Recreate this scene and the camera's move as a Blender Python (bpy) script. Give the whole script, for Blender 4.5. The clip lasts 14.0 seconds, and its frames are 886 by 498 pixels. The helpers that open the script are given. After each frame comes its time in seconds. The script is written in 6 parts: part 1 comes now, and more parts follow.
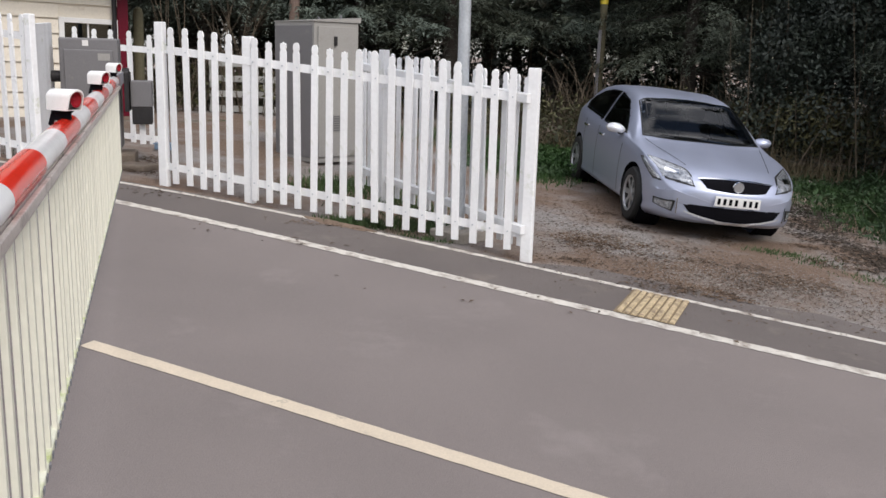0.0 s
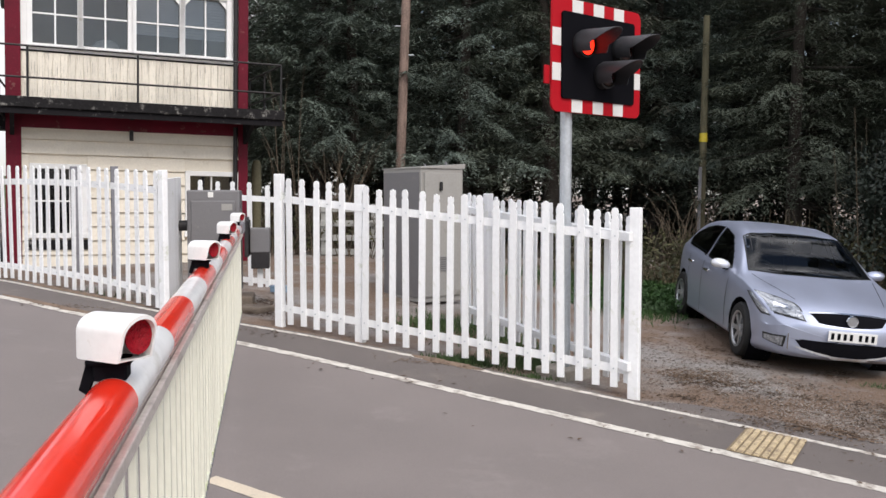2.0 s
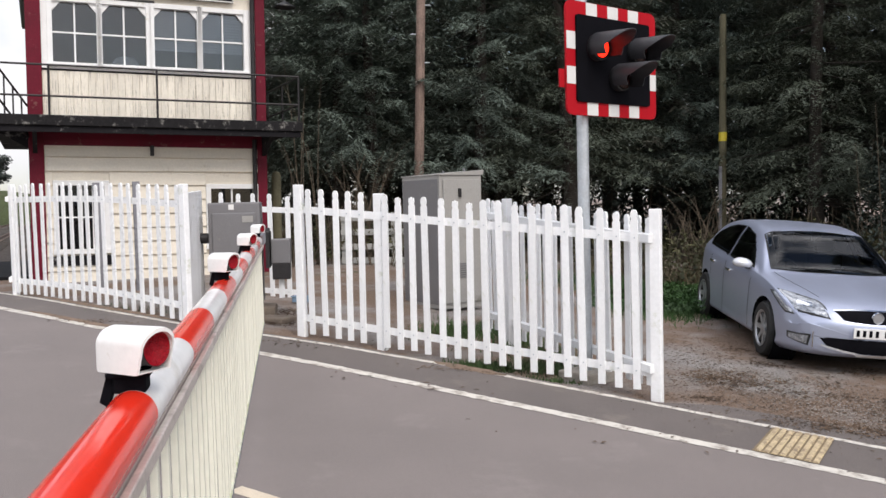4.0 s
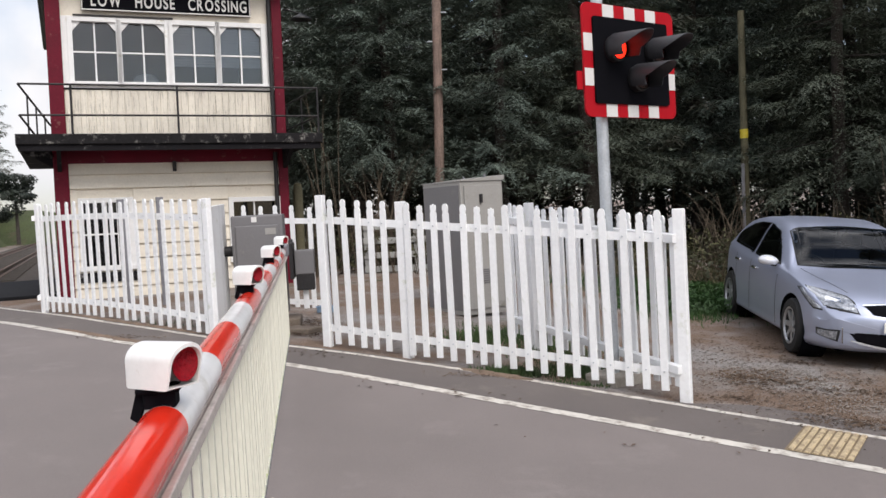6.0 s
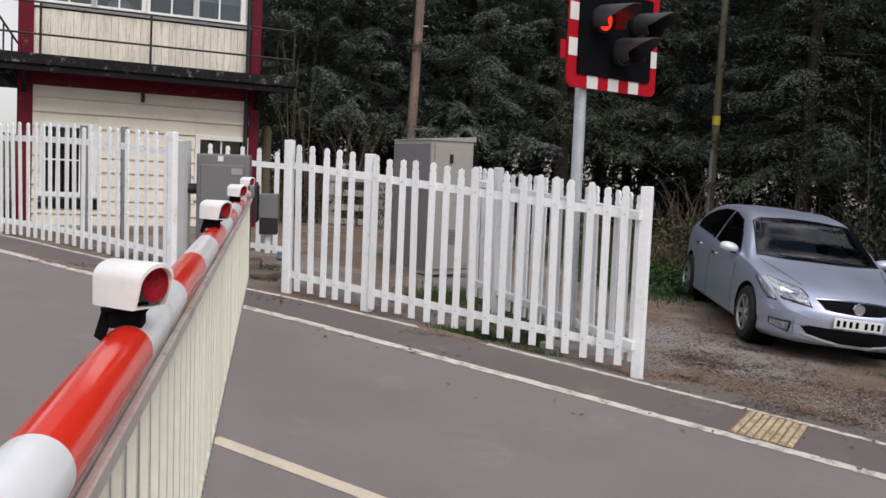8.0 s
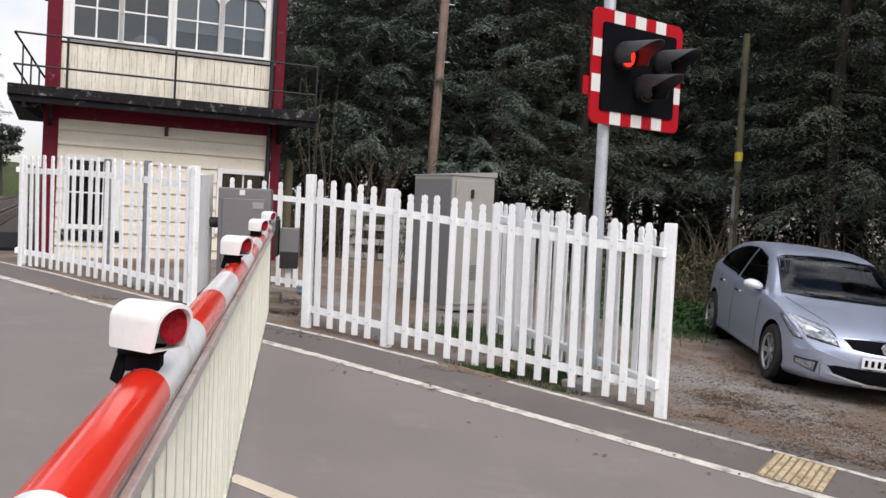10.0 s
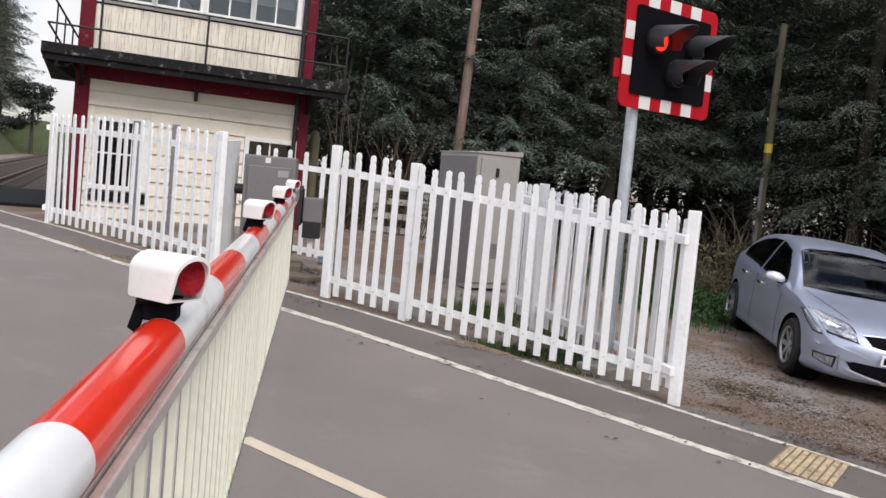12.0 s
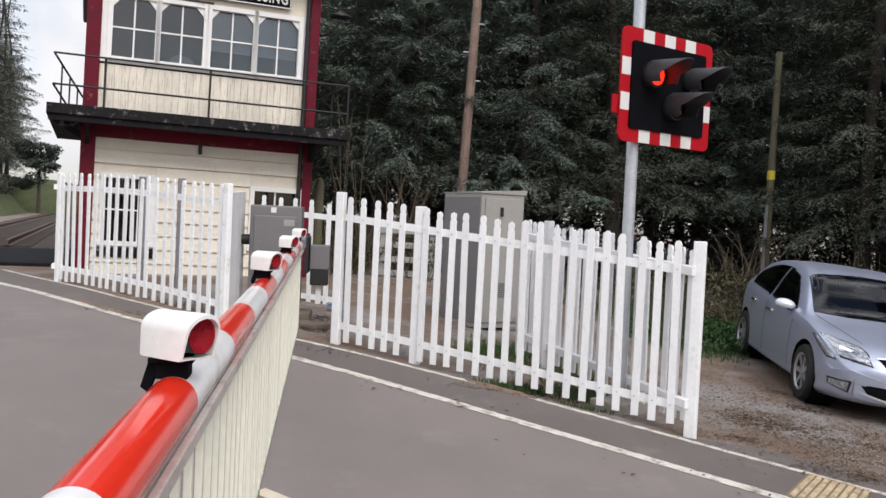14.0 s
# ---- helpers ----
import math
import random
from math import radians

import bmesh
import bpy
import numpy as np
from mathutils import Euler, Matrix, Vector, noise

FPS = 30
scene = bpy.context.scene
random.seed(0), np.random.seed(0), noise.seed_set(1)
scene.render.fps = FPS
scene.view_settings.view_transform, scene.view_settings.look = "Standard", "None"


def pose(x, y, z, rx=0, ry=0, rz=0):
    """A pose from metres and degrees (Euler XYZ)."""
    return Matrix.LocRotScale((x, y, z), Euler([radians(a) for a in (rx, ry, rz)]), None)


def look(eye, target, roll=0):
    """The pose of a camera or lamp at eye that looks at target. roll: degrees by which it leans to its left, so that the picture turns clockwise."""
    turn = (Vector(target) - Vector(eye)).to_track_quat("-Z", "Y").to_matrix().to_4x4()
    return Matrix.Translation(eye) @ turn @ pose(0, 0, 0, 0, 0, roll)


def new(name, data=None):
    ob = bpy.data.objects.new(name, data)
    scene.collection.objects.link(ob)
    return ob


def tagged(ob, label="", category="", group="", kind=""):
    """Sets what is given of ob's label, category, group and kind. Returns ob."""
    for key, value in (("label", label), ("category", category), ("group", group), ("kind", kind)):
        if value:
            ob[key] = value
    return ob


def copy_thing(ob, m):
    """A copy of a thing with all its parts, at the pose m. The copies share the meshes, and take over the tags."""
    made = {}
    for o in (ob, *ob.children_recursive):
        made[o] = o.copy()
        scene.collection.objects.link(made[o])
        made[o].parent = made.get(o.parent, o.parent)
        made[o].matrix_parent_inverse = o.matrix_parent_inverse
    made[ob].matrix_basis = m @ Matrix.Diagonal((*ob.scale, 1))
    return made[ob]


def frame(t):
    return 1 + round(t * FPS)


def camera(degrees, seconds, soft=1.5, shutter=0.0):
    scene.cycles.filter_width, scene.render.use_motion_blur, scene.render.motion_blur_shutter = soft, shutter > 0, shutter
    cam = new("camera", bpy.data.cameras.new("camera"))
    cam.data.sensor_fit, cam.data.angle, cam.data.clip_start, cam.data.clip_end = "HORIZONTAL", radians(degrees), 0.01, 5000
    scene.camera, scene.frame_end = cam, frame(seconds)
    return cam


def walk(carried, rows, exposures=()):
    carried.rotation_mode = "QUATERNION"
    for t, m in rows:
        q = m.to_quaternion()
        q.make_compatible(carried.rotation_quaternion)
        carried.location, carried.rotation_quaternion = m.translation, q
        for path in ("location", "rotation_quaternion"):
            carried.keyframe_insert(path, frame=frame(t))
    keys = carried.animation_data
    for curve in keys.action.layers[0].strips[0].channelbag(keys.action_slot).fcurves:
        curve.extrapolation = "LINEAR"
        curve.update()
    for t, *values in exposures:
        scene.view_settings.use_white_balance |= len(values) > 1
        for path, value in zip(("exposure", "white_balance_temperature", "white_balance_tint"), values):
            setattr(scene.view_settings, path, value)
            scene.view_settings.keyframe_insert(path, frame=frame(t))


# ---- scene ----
# Camera and its walk
cam = camera(51.88, 14.0)
PATH = [
    (0, pose(0.005, 0.202, 1.668, 78.01, -1.65, 0.37)),
    (0.5, pose(0.017, 0.176, 1.706, 80.69, 4.22, 2.18)),
    (1, pose(0.006, 0.074, 1.727, 86.63, 5.06, 4.01)),
    (1.5, pose(-0.015, 0.027, 1.713, 87.33, 1.69, 5.23)),
    (2, pose(-0.015, 0.014, 1.698, 86.58, -0.09, 6.63)),
    (2.5, pose(-0.014, 0.008, 1.699, 86.61, 0.78, 7.65)),
    (3, pose(-0.000, -0.001, 1.699, 87.12, 0.93, 7.91)),
    (5.5, pose(0.009, -0.001, 1.698, 86.85, 2.97, 8.52)),
    (6, pose(0.004, 0.002, 1.701, 87.45, 3.17, 9.24)),
    (6.5, pose(0.000, -0.000, 1.700, 87.10, 3.40, 9.30)),
    (7, pose(0.001, -0.010, 1.686, 85.41, 1.13, 8.77)),
    (7.2, pose(-0.011, -0.008, 1.668, 85.03, -0.56, 8.20)),
    (9.3, pose(-0.054, 0.073, 1.669, 85.94, -2.91, 6.93)),
    (9.5, pose(-0.057, 0.075, 1.669, 86.58, -2.63, 7.46)),
    (10, pose(-0.064, 0.077, 1.677, 87.09, -2.54, 8.39)),
    (10.5, pose(-0.067, 0.082, 1.672, 86.86, -2.93, 8.82)),
    (11, pose(-0.063, 0.077, 1.673, 87.19, -3.63, 9.16)),
    (11.5, pose(-0.060, 0.069, 1.665, 86.70, -4.86, 9.35)),
    (12, pose(-0.050, 0.066, 1.656, 85.63, -5.24, 9.98)),
    (12.5, pose(-0.050, 0.057, 1.656, 85.53, -4.46, 10.44)),
    (13, pose(-0.033, 0.050, 1.658, 85.86, -4.09, 9.34)),
    (13.5, pose(-0.032, 0.043, 1.654, 85.88, -3.83, 10.06)),
    (14, pose(-0.039, 0.040, 1.671, 88.15, -2.69, 10.33)),
]
EXPOSURES = [(0.0, 0.33, 6700, 12), (0.5, 0.38, 6700, 12), (1.0, 0.4, 6700, 12), (1.5, 0.5, 6700, 12), (3.0, 0.5, 6700, 12), (6.5, 0.32, 6700, 12), (7.0, 0.06, 6700, 12), (7.2, 0.03, 6700, 12), (9.3, 0.4, 6700, 12), (9.5, 0.42, 6700, 12), (12.0, 0.37, 6700, 12), (14.0, 0.36, 6700, 12)]
walk(cam, PATH, EXPOSURES)

# World, sun and light
world = bpy.data.worlds.new("sky")
scene.world = world
world.use_nodes = True
wn, wl = world.node_tree.nodes, world.node_tree.links
sky = wn.new("ShaderNodeTexSky")
sky.sky_type, sky.sun_disc = "NISHITA", False
sky.sun_elevation, sky.sun_rotation = radians(45), radians(145)
coord = wn.new("ShaderNodeTexCoord")
cloud = wn.new("ShaderNodeTexNoise")
cloud.inputs["Scale"].default_value, cloud.inputs["Detail"].default_value = 2.6, 6
wl.new(coord.outputs["Generated"], cloud.inputs["Vector"])
cover = wn.new("ShaderNodeValToRGB")
cover.color_ramp.elements[0].position, cover.color_ramp.elements[1].position = 0.43, 0.58
wl.new(cloud.outputs["Fac"], cover.inputs["Fac"])
white = wn.new("ShaderNodeMix")
white.data_type = "RGBA"
up = wn.new("ShaderNodeSeparateXYZ")
wl.new(coord.outputs["Generated"], up.inputs["Vector"])
zenith = wn.new("ShaderNodeMapRange")
zenith.inputs["From Min"].default_value, zenith.inputs["From Max"].default_value = 0.0, 0.9
zenith.inputs["To Min"].default_value, zenith.inputs["To Max"].default_value = 5.9, 19.4
wl.new(up.outputs["Z"], zenith.inputs["Value"])
patchy = wn.new("ShaderNodeTexNoise")
patchy.inputs["Scale"].default_value, patchy.inputs["Detail"].default_value = 5.0, 5
wl.new(coord.outputs["Generated"], patchy.inputs["Vector"])
shade = wn.new("ShaderNodeMapRange")
shade.inputs["From Min"].default_value, shade.inputs["From Max"].default_value = 0.3, 0.7
shade.inputs["To Min"].default_value, shade.inputs["To Max"].default_value = 0.8, 1.15
wl.new(patchy.outputs["Fac"], shade.inputs["Value"])
lit = wn.new("ShaderNodeMath")
lit.operation = "MULTIPLY"
wl.new(zenith.outputs["Result"], lit.inputs[0])
wl.new(shade.outputs["Result"], lit.inputs[1])
cloud_white = wn.new("ShaderNodeVectorMath")
cloud_white.operation = "SCALE"
cloud_white.inputs[0].default_value = (0.97, 0.99, 1.04)
wl.new(lit.outputs[0], cloud_white.inputs["Scale"])
wl.new(cloud_white.outputs["Vector"], white.inputs["B"])
wl.new(cover.outputs["Color"], white.inputs["Factor"])
wl.new(sky.outputs["Color"], white.inputs["A"])
wl.new(white.outputs["Result"], wn["Background"].inputs["Color"])
wn["Background"].inputs["Strength"].default_value = 0.1
sun = new("sun", bpy.data.lights.new("sun", "SUN"))
sun.data.energy, sun.data.angle, sun.data.color = 1.15, radians(22), (1.0, 0.96, 0.9)
sun.matrix_world = look((14, -12, 22), (0, 8, 0))


# Materials
def mat(name, colour, rough=0.6, metal=0.0, vary=0.15, scale=6.0, fine=60.0, bump=0.1, stain=None, stain_amount=0.0, coat=0.0, spread=0.0, reach=0.01, grain=None):
    """A surface with colour variation at two scales, optional stains, fine relief, and a spread from object to object."""
    m = bpy.data.materials.new(name)
    m.use_nodes = True
    n, l = m.node_tree.nodes, m.node_tree.links
    b = n["Principled BSDF"]
    b.inputs["Metallic"].default_value = metal
    b.inputs["Coat Weight"].default_value = coat
    tc = n.new("ShaderNodeTexCoord")
    big, small = n.new("ShaderNodeTexNoise"), n.new("ShaderNodeTexNoise")
    big.inputs["Scale"].default_value, big.inputs["Detail"].default_value = scale, 5
    small.inputs["Scale"].default_value, small.inputs["Detail"].default_value = fine, 3
    for t in (big, small):
        l.new(tc.outputs["Object"], t.inputs["Vector"])
    add = n.new("ShaderNodeMath")
    add.operation = "ADD"
    l.new(big.outputs["Fac"], add.inputs[0])
    l.new(small.outputs["Fac"], add.inputs[1])
    span = n.new("ShaderNodeMapRange")
    span.inputs["From Min"].default_value, span.inputs["From Max"].default_value = 0.7, 1.3
    span.inputs["To Min"].default_value, span.inputs["To Max"].default_value = 1 - vary, 1 + vary
    l.new(add.outputs[0], span.inputs["Value"])
    value = span.outputs["Result"]
    if spread:
        info = n.new("ShaderNodeObjectInfo")
        each = n.new("ShaderNodeMapRange")
        each.inputs["To Min"].default_value, each.inputs["To Max"].default_value = 1 - spread, 1 + spread
        l.new(info.outputs["Random"], each.inputs["Value"])
        times = n.new("ShaderNodeMath")
        times.operation = "MULTIPLY"
        l.new(value, times.inputs[0])
        l.new(each.outputs["Result"], times.inputs[1])
        value = times.outputs[0]
    tint = n.new("ShaderNodeVectorMath")
    tint.operation = "SCALE"
    tint.inputs[0].default_value = colour
    l.new(value, tint.inputs["Scale"])
    out = tint.outputs["Vector"]
    if stain:
        blot = n.new("ShaderNodeTexNoise")
        blot.inputs["Scale"].default_value, blot.inputs["Detail"].default_value, blot.inputs["Roughness"].default_value = scale * 1.7, 8, 0.7
        if grain:
            stretch = n.new("ShaderNodeVectorMath")
            stretch.operation = "MULTIPLY"
            stretch.inputs[1].default_value = grain
            l.new(tc.outputs["Object"], stretch.inputs[0])
            l.new(stretch.outputs["Vector"], blot.inputs["Vector"])
        else:
            l.new(tc.outputs["Object"], blot.inputs["Vector"])
        edge = n.new("ShaderNodeValToRGB")
        edge.color_ramp.elements[0].position, edge.color_ramp.elements[1].position = 0.62 - 0.2 * stain_amount, 0.74 - 0.12 * stain_amount
        l.new(blot.outputs["Fac"], edge.inputs["Fac"])
        mix = n.new("ShaderNodeMix")
        mix.data_type = "RGBA"
        mix.inputs["B"].default_value = (*stain, 1)
        l.new(edge.outputs["Color"], mix.inputs["Factor"])
        l.new(out, mix.inputs["A"])
        out = mix.outputs["Result"]
    l.new(out, b.inputs["Base Color"])
    wear = n.new("ShaderNodeMapRange")
    wear.inputs["To Min"].default_value, wear.inputs["To Max"].default_value = max(0.02, rough - 0.12), min(1, rough + 0.12)
    l.new(big.outputs["Fac"], wear.inputs["Value"])
    l.new(wear.outputs["Result"], b.inputs["Roughness"])
    if bump:
        relief = n.new("ShaderNodeBump")
        relief.inputs["Strength"].default_value, relief.inputs["Distance"].default_value = bump, reach
        l.new(small.outputs["Fac"], relief.inputs["Height"])
        l.new(relief.outputs["Normal"], b.inputs["Normal"])
    return m


def glow(name, colour, strength):
    m = mat(name, colour, 0.3, bump=0)
    b = m.node_tree.nodes["Principled BSDF"]
    b.inputs["Emission Color"].default_value, b.inputs["Emission Strength"].default_value = (*colour, 1), strength
    return m


def pane_glass(name, tint, clear=0.75, ior=1.5):
    """A thin pane: clear where looked through, mirror-like at a slant."""
    m = bpy.data.materials.new(name)
    m.use_nodes = True
    n, l = m.node_tree.nodes, m.node_tree.links
    n.remove(n["Principled BSDF"])
    see, shine, fres, mix = n.new("ShaderNodeBsdfTransparent"), n.new("ShaderNodeBsdfGlossy"), n.new("ShaderNodeFresnel"), n.new("ShaderNodeMixShader")
    see.inputs["Color"].default_value = (*[c * clear for c in tint], 1)
    shine.inputs["Roughness"].default_value = 0.02
    fres.inputs["IOR"].default_value = ior
    l.new(fres.outputs["Fac"], mix.inputs["Fac"])
    l.new(see.outputs["BSDF"], mix.inputs[1])
    l.new(shine.outputs["BSDF"], mix.inputs[2])
    l.new(mix.outputs["Shader"], n["Material Output"].inputs["Surface"])
    return m


def leafy(name, dark, light, rough=0.65):
    """Foliage whose colour changes from spray to spray and from tree to tree."""
    m = bpy.data.materials.new(name)
    m.use_nodes = True
    n, l = m.node_tree.nodes, m.node_tree.links
    b = n["Principled BSDF"]
    geo, tc, noise_tex = n.new("ShaderNodeNewGeometry"), n.new("ShaderNodeTexCoord"), n.new("ShaderNodeTexNoise")
    noise_tex.inputs["Scale"].default_value = 0.9
    l.new(tc.outputs["Object"], noise_tex.inputs["Vector"])
    add = n.new("ShaderNodeMath")
    add.operation = "MULTIPLY_ADD"
    add.inputs[1].default_value = 0.16
    l.new(geo.outputs["Random Per Island"], add.inputs[0])
    l.new(noise_tex.outputs["Fac"], add.inputs[2])
    ramp = n.new("ShaderNodeValToRGB")
    ramp.color_ramp.elements[0].position, ramp.color_ramp.elements[1].position = 0.33, 0.95
    ramp.color_ramp.elements[0].color, ramp.color_ramp.elements[1].color = (*dark, 1), (*light, 1)
    l.new(add.outputs[0], ramp.inputs["Fac"])
    l.new(ramp.outputs["Color"], b.inputs["Base Color"])
    b.inputs["Roughness"].default_value = rough
    return m


ASPHALT = mat("asphalt", (0.205, 0.176, 0.165), 0.85, vary=0.13, scale=0.7, fine=140, bump=0.5, stain=(0.24, 0.208, 0.196), stain_amount=0.3)
FOOTWAY = mat("footway_asphalt", (0.138, 0.118, 0.109), 0.88, vary=0.16, scale=1.1, fine=120, bump=0.55, stain=(0.2, 0.17, 0.145), stain_amount=0.3)
LINE = mat("worn_road_paint", (0.62, 0.585, 0.525), 0.75, vary=0.1, scale=5, fine=70, bump=0.3, stain=(0.24, 0.195, 0.16), stain_amount=0.7)
CREAM_LINE = mat("cream_road_paint", (0.62, 0.53, 0.41), 0.75, vary=0.1, scale=4, fine=80, bump=0.3, stain=(0.3, 0.26, 0.21), stain_amount=0.2)
TACTILE_BED = mat("worn_tactile_bed", (0.22, 0.165, 0.1), 0.85, vary=0.3, scale=12, fine=60, bump=0.4)
TACTILE = mat("yellow_tactile", (0.52, 0.415, 0.26), 0.8, vary=0.25, scale=9, fine=50, bump=0.3, stain=(0.24, 0.18, 0.12), stain_amount=0.8)
WHITE_WOOD = mat("white_painted_wood", (0.85, 0.855, 0.86), 0.5, vary=0.05, scale=3, fine=30, bump=0.12, stain=(0.62, 0.64, 0.54), stain_amount=0.24, spread=0.06)
CREAM_WOOD = mat("cream_painted_board", (0.78, 0.72, 0.61), 0.55, vary=0.06, scale=2.5, fine=28, bump=0.12, stain=(0.6, 0.53, 0.42), stain_amount=0.12, spread=0.04)
PEELING = mat("peeling_cream_paint", (0.77, 0.715, 0.61), 0.6, vary=0.08, scale=2.2, fine=26, bump=0.2, stain=(0.2, 0.17, 0.14), stain_amount=0.42, spread=0.08, grain=(11.0, 11.0, 0.7))
WHITE_FRAME = mat("white_window_paint", (0.83, 0.83, 0.82), 0.45, vary=0.05, scale=4, bump=0.08, stain=(0.6, 0.58, 0.5), stain_amount=0.1)
MAROON = mat("maroon_paint", (0.13, 0.005, 0.018), 0.55, vary=0.2, scale=3, bump=0.1, stain=(0.24, 0.13, 0.11), stain_amount=0.05)
BLACK_WOOD = mat("black_weathered_paint", (0.014, 0.013, 0.015), 0.85, vary=0.3, scale=3, fine=25, bump=0.3, stain=(0.3, 0.29, 0.28), stain_amount=0.14)
LICHEN_WOOD = mat("lichen_spotted_black_paint", (0.016, 0.015, 0.016), 0.85, vary=0.4, scale=4.5, fine=30, bump=0.5, stain=(0.27, 0.26, 0.24), stain_amount=0.24)
BLACK_IRON = mat("black_iron", (0.025, 0.023, 0.024), 0.55, metal=0.3, vary=0.3, bump=0.1)
BLACK_PLASTIC = mat("black_plastic", (0.012, 0.012, 0.013), 0.45, vary=0.2, bump=0.05)
MATT_BLACK = mat("matt_black", (0.006, 0.006, 0.008), 0.8, vary=0.2, bump=0.05)
MATT_BLACK.node_tree.nodes["Principled BSDF"].inputs["Specular IOR Level"].default_value = 0.04
GREY_PAINT = mat("grey_cabinet_paint", (0.17, 0.165, 0.17), 0.5, vary=0.08, scale=2, bump=0.05, stain=(0.24, 0.23, 0.21), stain_amount=0.12)
PALE_GREY = mat("pale_grey_cabinet", (0.33, 0.32, 0.3), 0.55, vary=0.08, scale=1.6, bump=0.05, stain=(0.22, 0.21, 0.18), stain_amount=0.2)
GALV = mat("galvanised_steel", (0.5, 0.53, 0.56), 0.42, metal=0.55, vary=0.12, scale=8, fine=40, bump=0.05)
GREY_STEEL = mat("weathered_grey_steel", (0.2, 0.2, 0.22), 0.6, vary=0.15, scale=4, bump=0.1)
RED = mat("red_enamel", (0.8, 0.035, 0.016), 0.16, vary=0.06, scale=3, fine=20, bump=0.015, stain=(0.62, 0.03, 0.02), stain_amount=0.1)
BOOM_WHITE = mat("white_enamel", (0.8, 0.8, 0.8), 0.18, vary=0.05, scale=3, fine=25, bump=0.015, stain=(0.62, 0.6, 0.55), stain_amount=0.15)
LAMP_WHITE = mat("white_lamp_housing", (0.85, 0.84, 0.82), 0.4, vary=0.04, scale=9, bump=0.03, stain=(0.6, 0.57, 0.5), stain_amount=0.1)
ALGAE = mat("algae_on_cream_strip", (0.68, 0.68, 0.55), 0.6, vary=0.12, scale=4, fine=30, bump=0.1, stain=(0.42, 0.47, 0.18), stain_amount=0.75)
SKIRT = mat("cream_skirt_slat", (0.73, 0.715, 0.605), 0.55, vary=0.06, scale=3, fine=25, bump=0.05, stain=(0.6, 0.6, 0.44), stain_amount=0.28, spread=0.04)
CHANNEL = mat("dull_aluminium_channel", (0.6, 0.54, 0.5), 0.45, metal=0.4, vary=0.15, scale=5, bump=0.06, stain=(0.32, 0.27, 0.24), stain_amount=0.3)
SIGN_RED = mat("reflective_red", (0.42, 0.006, 0.014), 0.6, vary=0.06, bump=0.02)
SIGN_RED.node_tree.nodes["Principled BSDF"].inputs["Specular IOR Level"].default_value = 0.15
SIGN_WHITE = mat("reflective_white", (0.72, 0.71, 0.69), 0.4, vary=0.05, bump=0.02)
RED_LENS = mat("red_lens", (0.27, 0.004, 0.012), 0.3, vary=0.35, scale=90, fine=260, bump=0.5)
RED_LENS.node_tree.nodes["Principled BSDF"].inputs["Specular IOR Level"].default_value = 0.2
DARK_LENS = mat("unlit_lens", (0.02, 0.004, 0.004), 0.25, vary=0.3, scale=50, bump=0.2)
MAROON.node_tree.nodes["Principled BSDF"].inputs["Specular IOR Level"].default_value = 0.2
# Black plastic made lighter: light on the hood tops is put into the colour.
HOOD = mat("sky_lifted_black_hood", (0.028, 0.028, 0.032), 0.5, vary=0.25, scale=8, bump=0.05)
RED_LIT = glow("lit_red_lens", (1.0, 0.022, 0.008), 2.0)
POLE_WOOD = mat("weathered_pole_wood", (0.235, 0.165, 0.135), 0.85, vary=0.3, scale=3, fine=30, bump=0.4, stain=(0.11, 0.08, 0.068), stain_amount=0.6, grain=(9.0, 9.0, 0.5))
MOSSY_POLE = mat("mossy_pole_wood", (0.11, 0.1, 0.06), 0.85, vary=0.2, scale=3, fine=30, bump=0.3)
YELLOW = mat("yellow_band", (0.6, 0.47, 0.04), 0.5)
BARK = mat("conifer_bark", (0.06, 0.05, 0.043), 0.9, vary=0.35, scale=5, fine=30, bump=0.6, reach=0.03)
TWIG = mat("dry_stems", (0.11, 0.085, 0.06), 0.9, vary=0.3, bump=0)
NEEDLE = leafy("spruce_needles", (0.066, 0.08, 0.06), (0.13, 0.153, 0.112))
BLUE_NEEDLE = leafy("blue_spruce_needles", (0.1, 0.13, 0.11), (0.21, 0.255, 0.21))
# Dry twig colour made paler: haze over the deep wood is put into it.
BROWN_NEEDLE = leafy("haze_paled_dry_twigs", (0.08, 0.082, 0.064), (0.18, 0.18, 0.14))
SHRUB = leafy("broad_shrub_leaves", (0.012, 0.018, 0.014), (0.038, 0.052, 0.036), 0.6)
BRAMBLE = leafy("bramble_leaves", (0.022, 0.028, 0.012), (0.115, 0.105, 0.04))
IVY = leafy("ground_ivy_leaves", (0.018, 0.045, 0.01), (0.05, 0.125, 0.026))
# Ivy green taken darker: the shade of overhanging trees is in this colour.
NETTLE = leafy("shade_darkened_nettle_leaves", (0.014, 0.034, 0.01), (0.034, 0.078, 0.02))
GRASS = leafy("grass_blades", (0.03, 0.055, 0.016), (0.085, 0.15, 0.045))
# White rails turned grey: the shade under the trees is put into the colour.
SHADED_RAIL = mat("shade_greyed_white_rail", (0.42, 0.42, 0.4), 0.8, vary=0.2, scale=3, bump=0.2)
DRY_GRASS = leafy("dry_grass_blades", (0.06, 0.047, 0.025), (0.17, 0.13, 0.07))
LEAF_LITTER = leafy("fallen_leaves", (0.045, 0.03, 0.02), (0.2, 0.125, 0.075), 0.85)
MULCH = leafy("dark_leaf_mulch", (0.03, 0.022, 0.016), (0.08, 0.058, 0.04), 0.9)
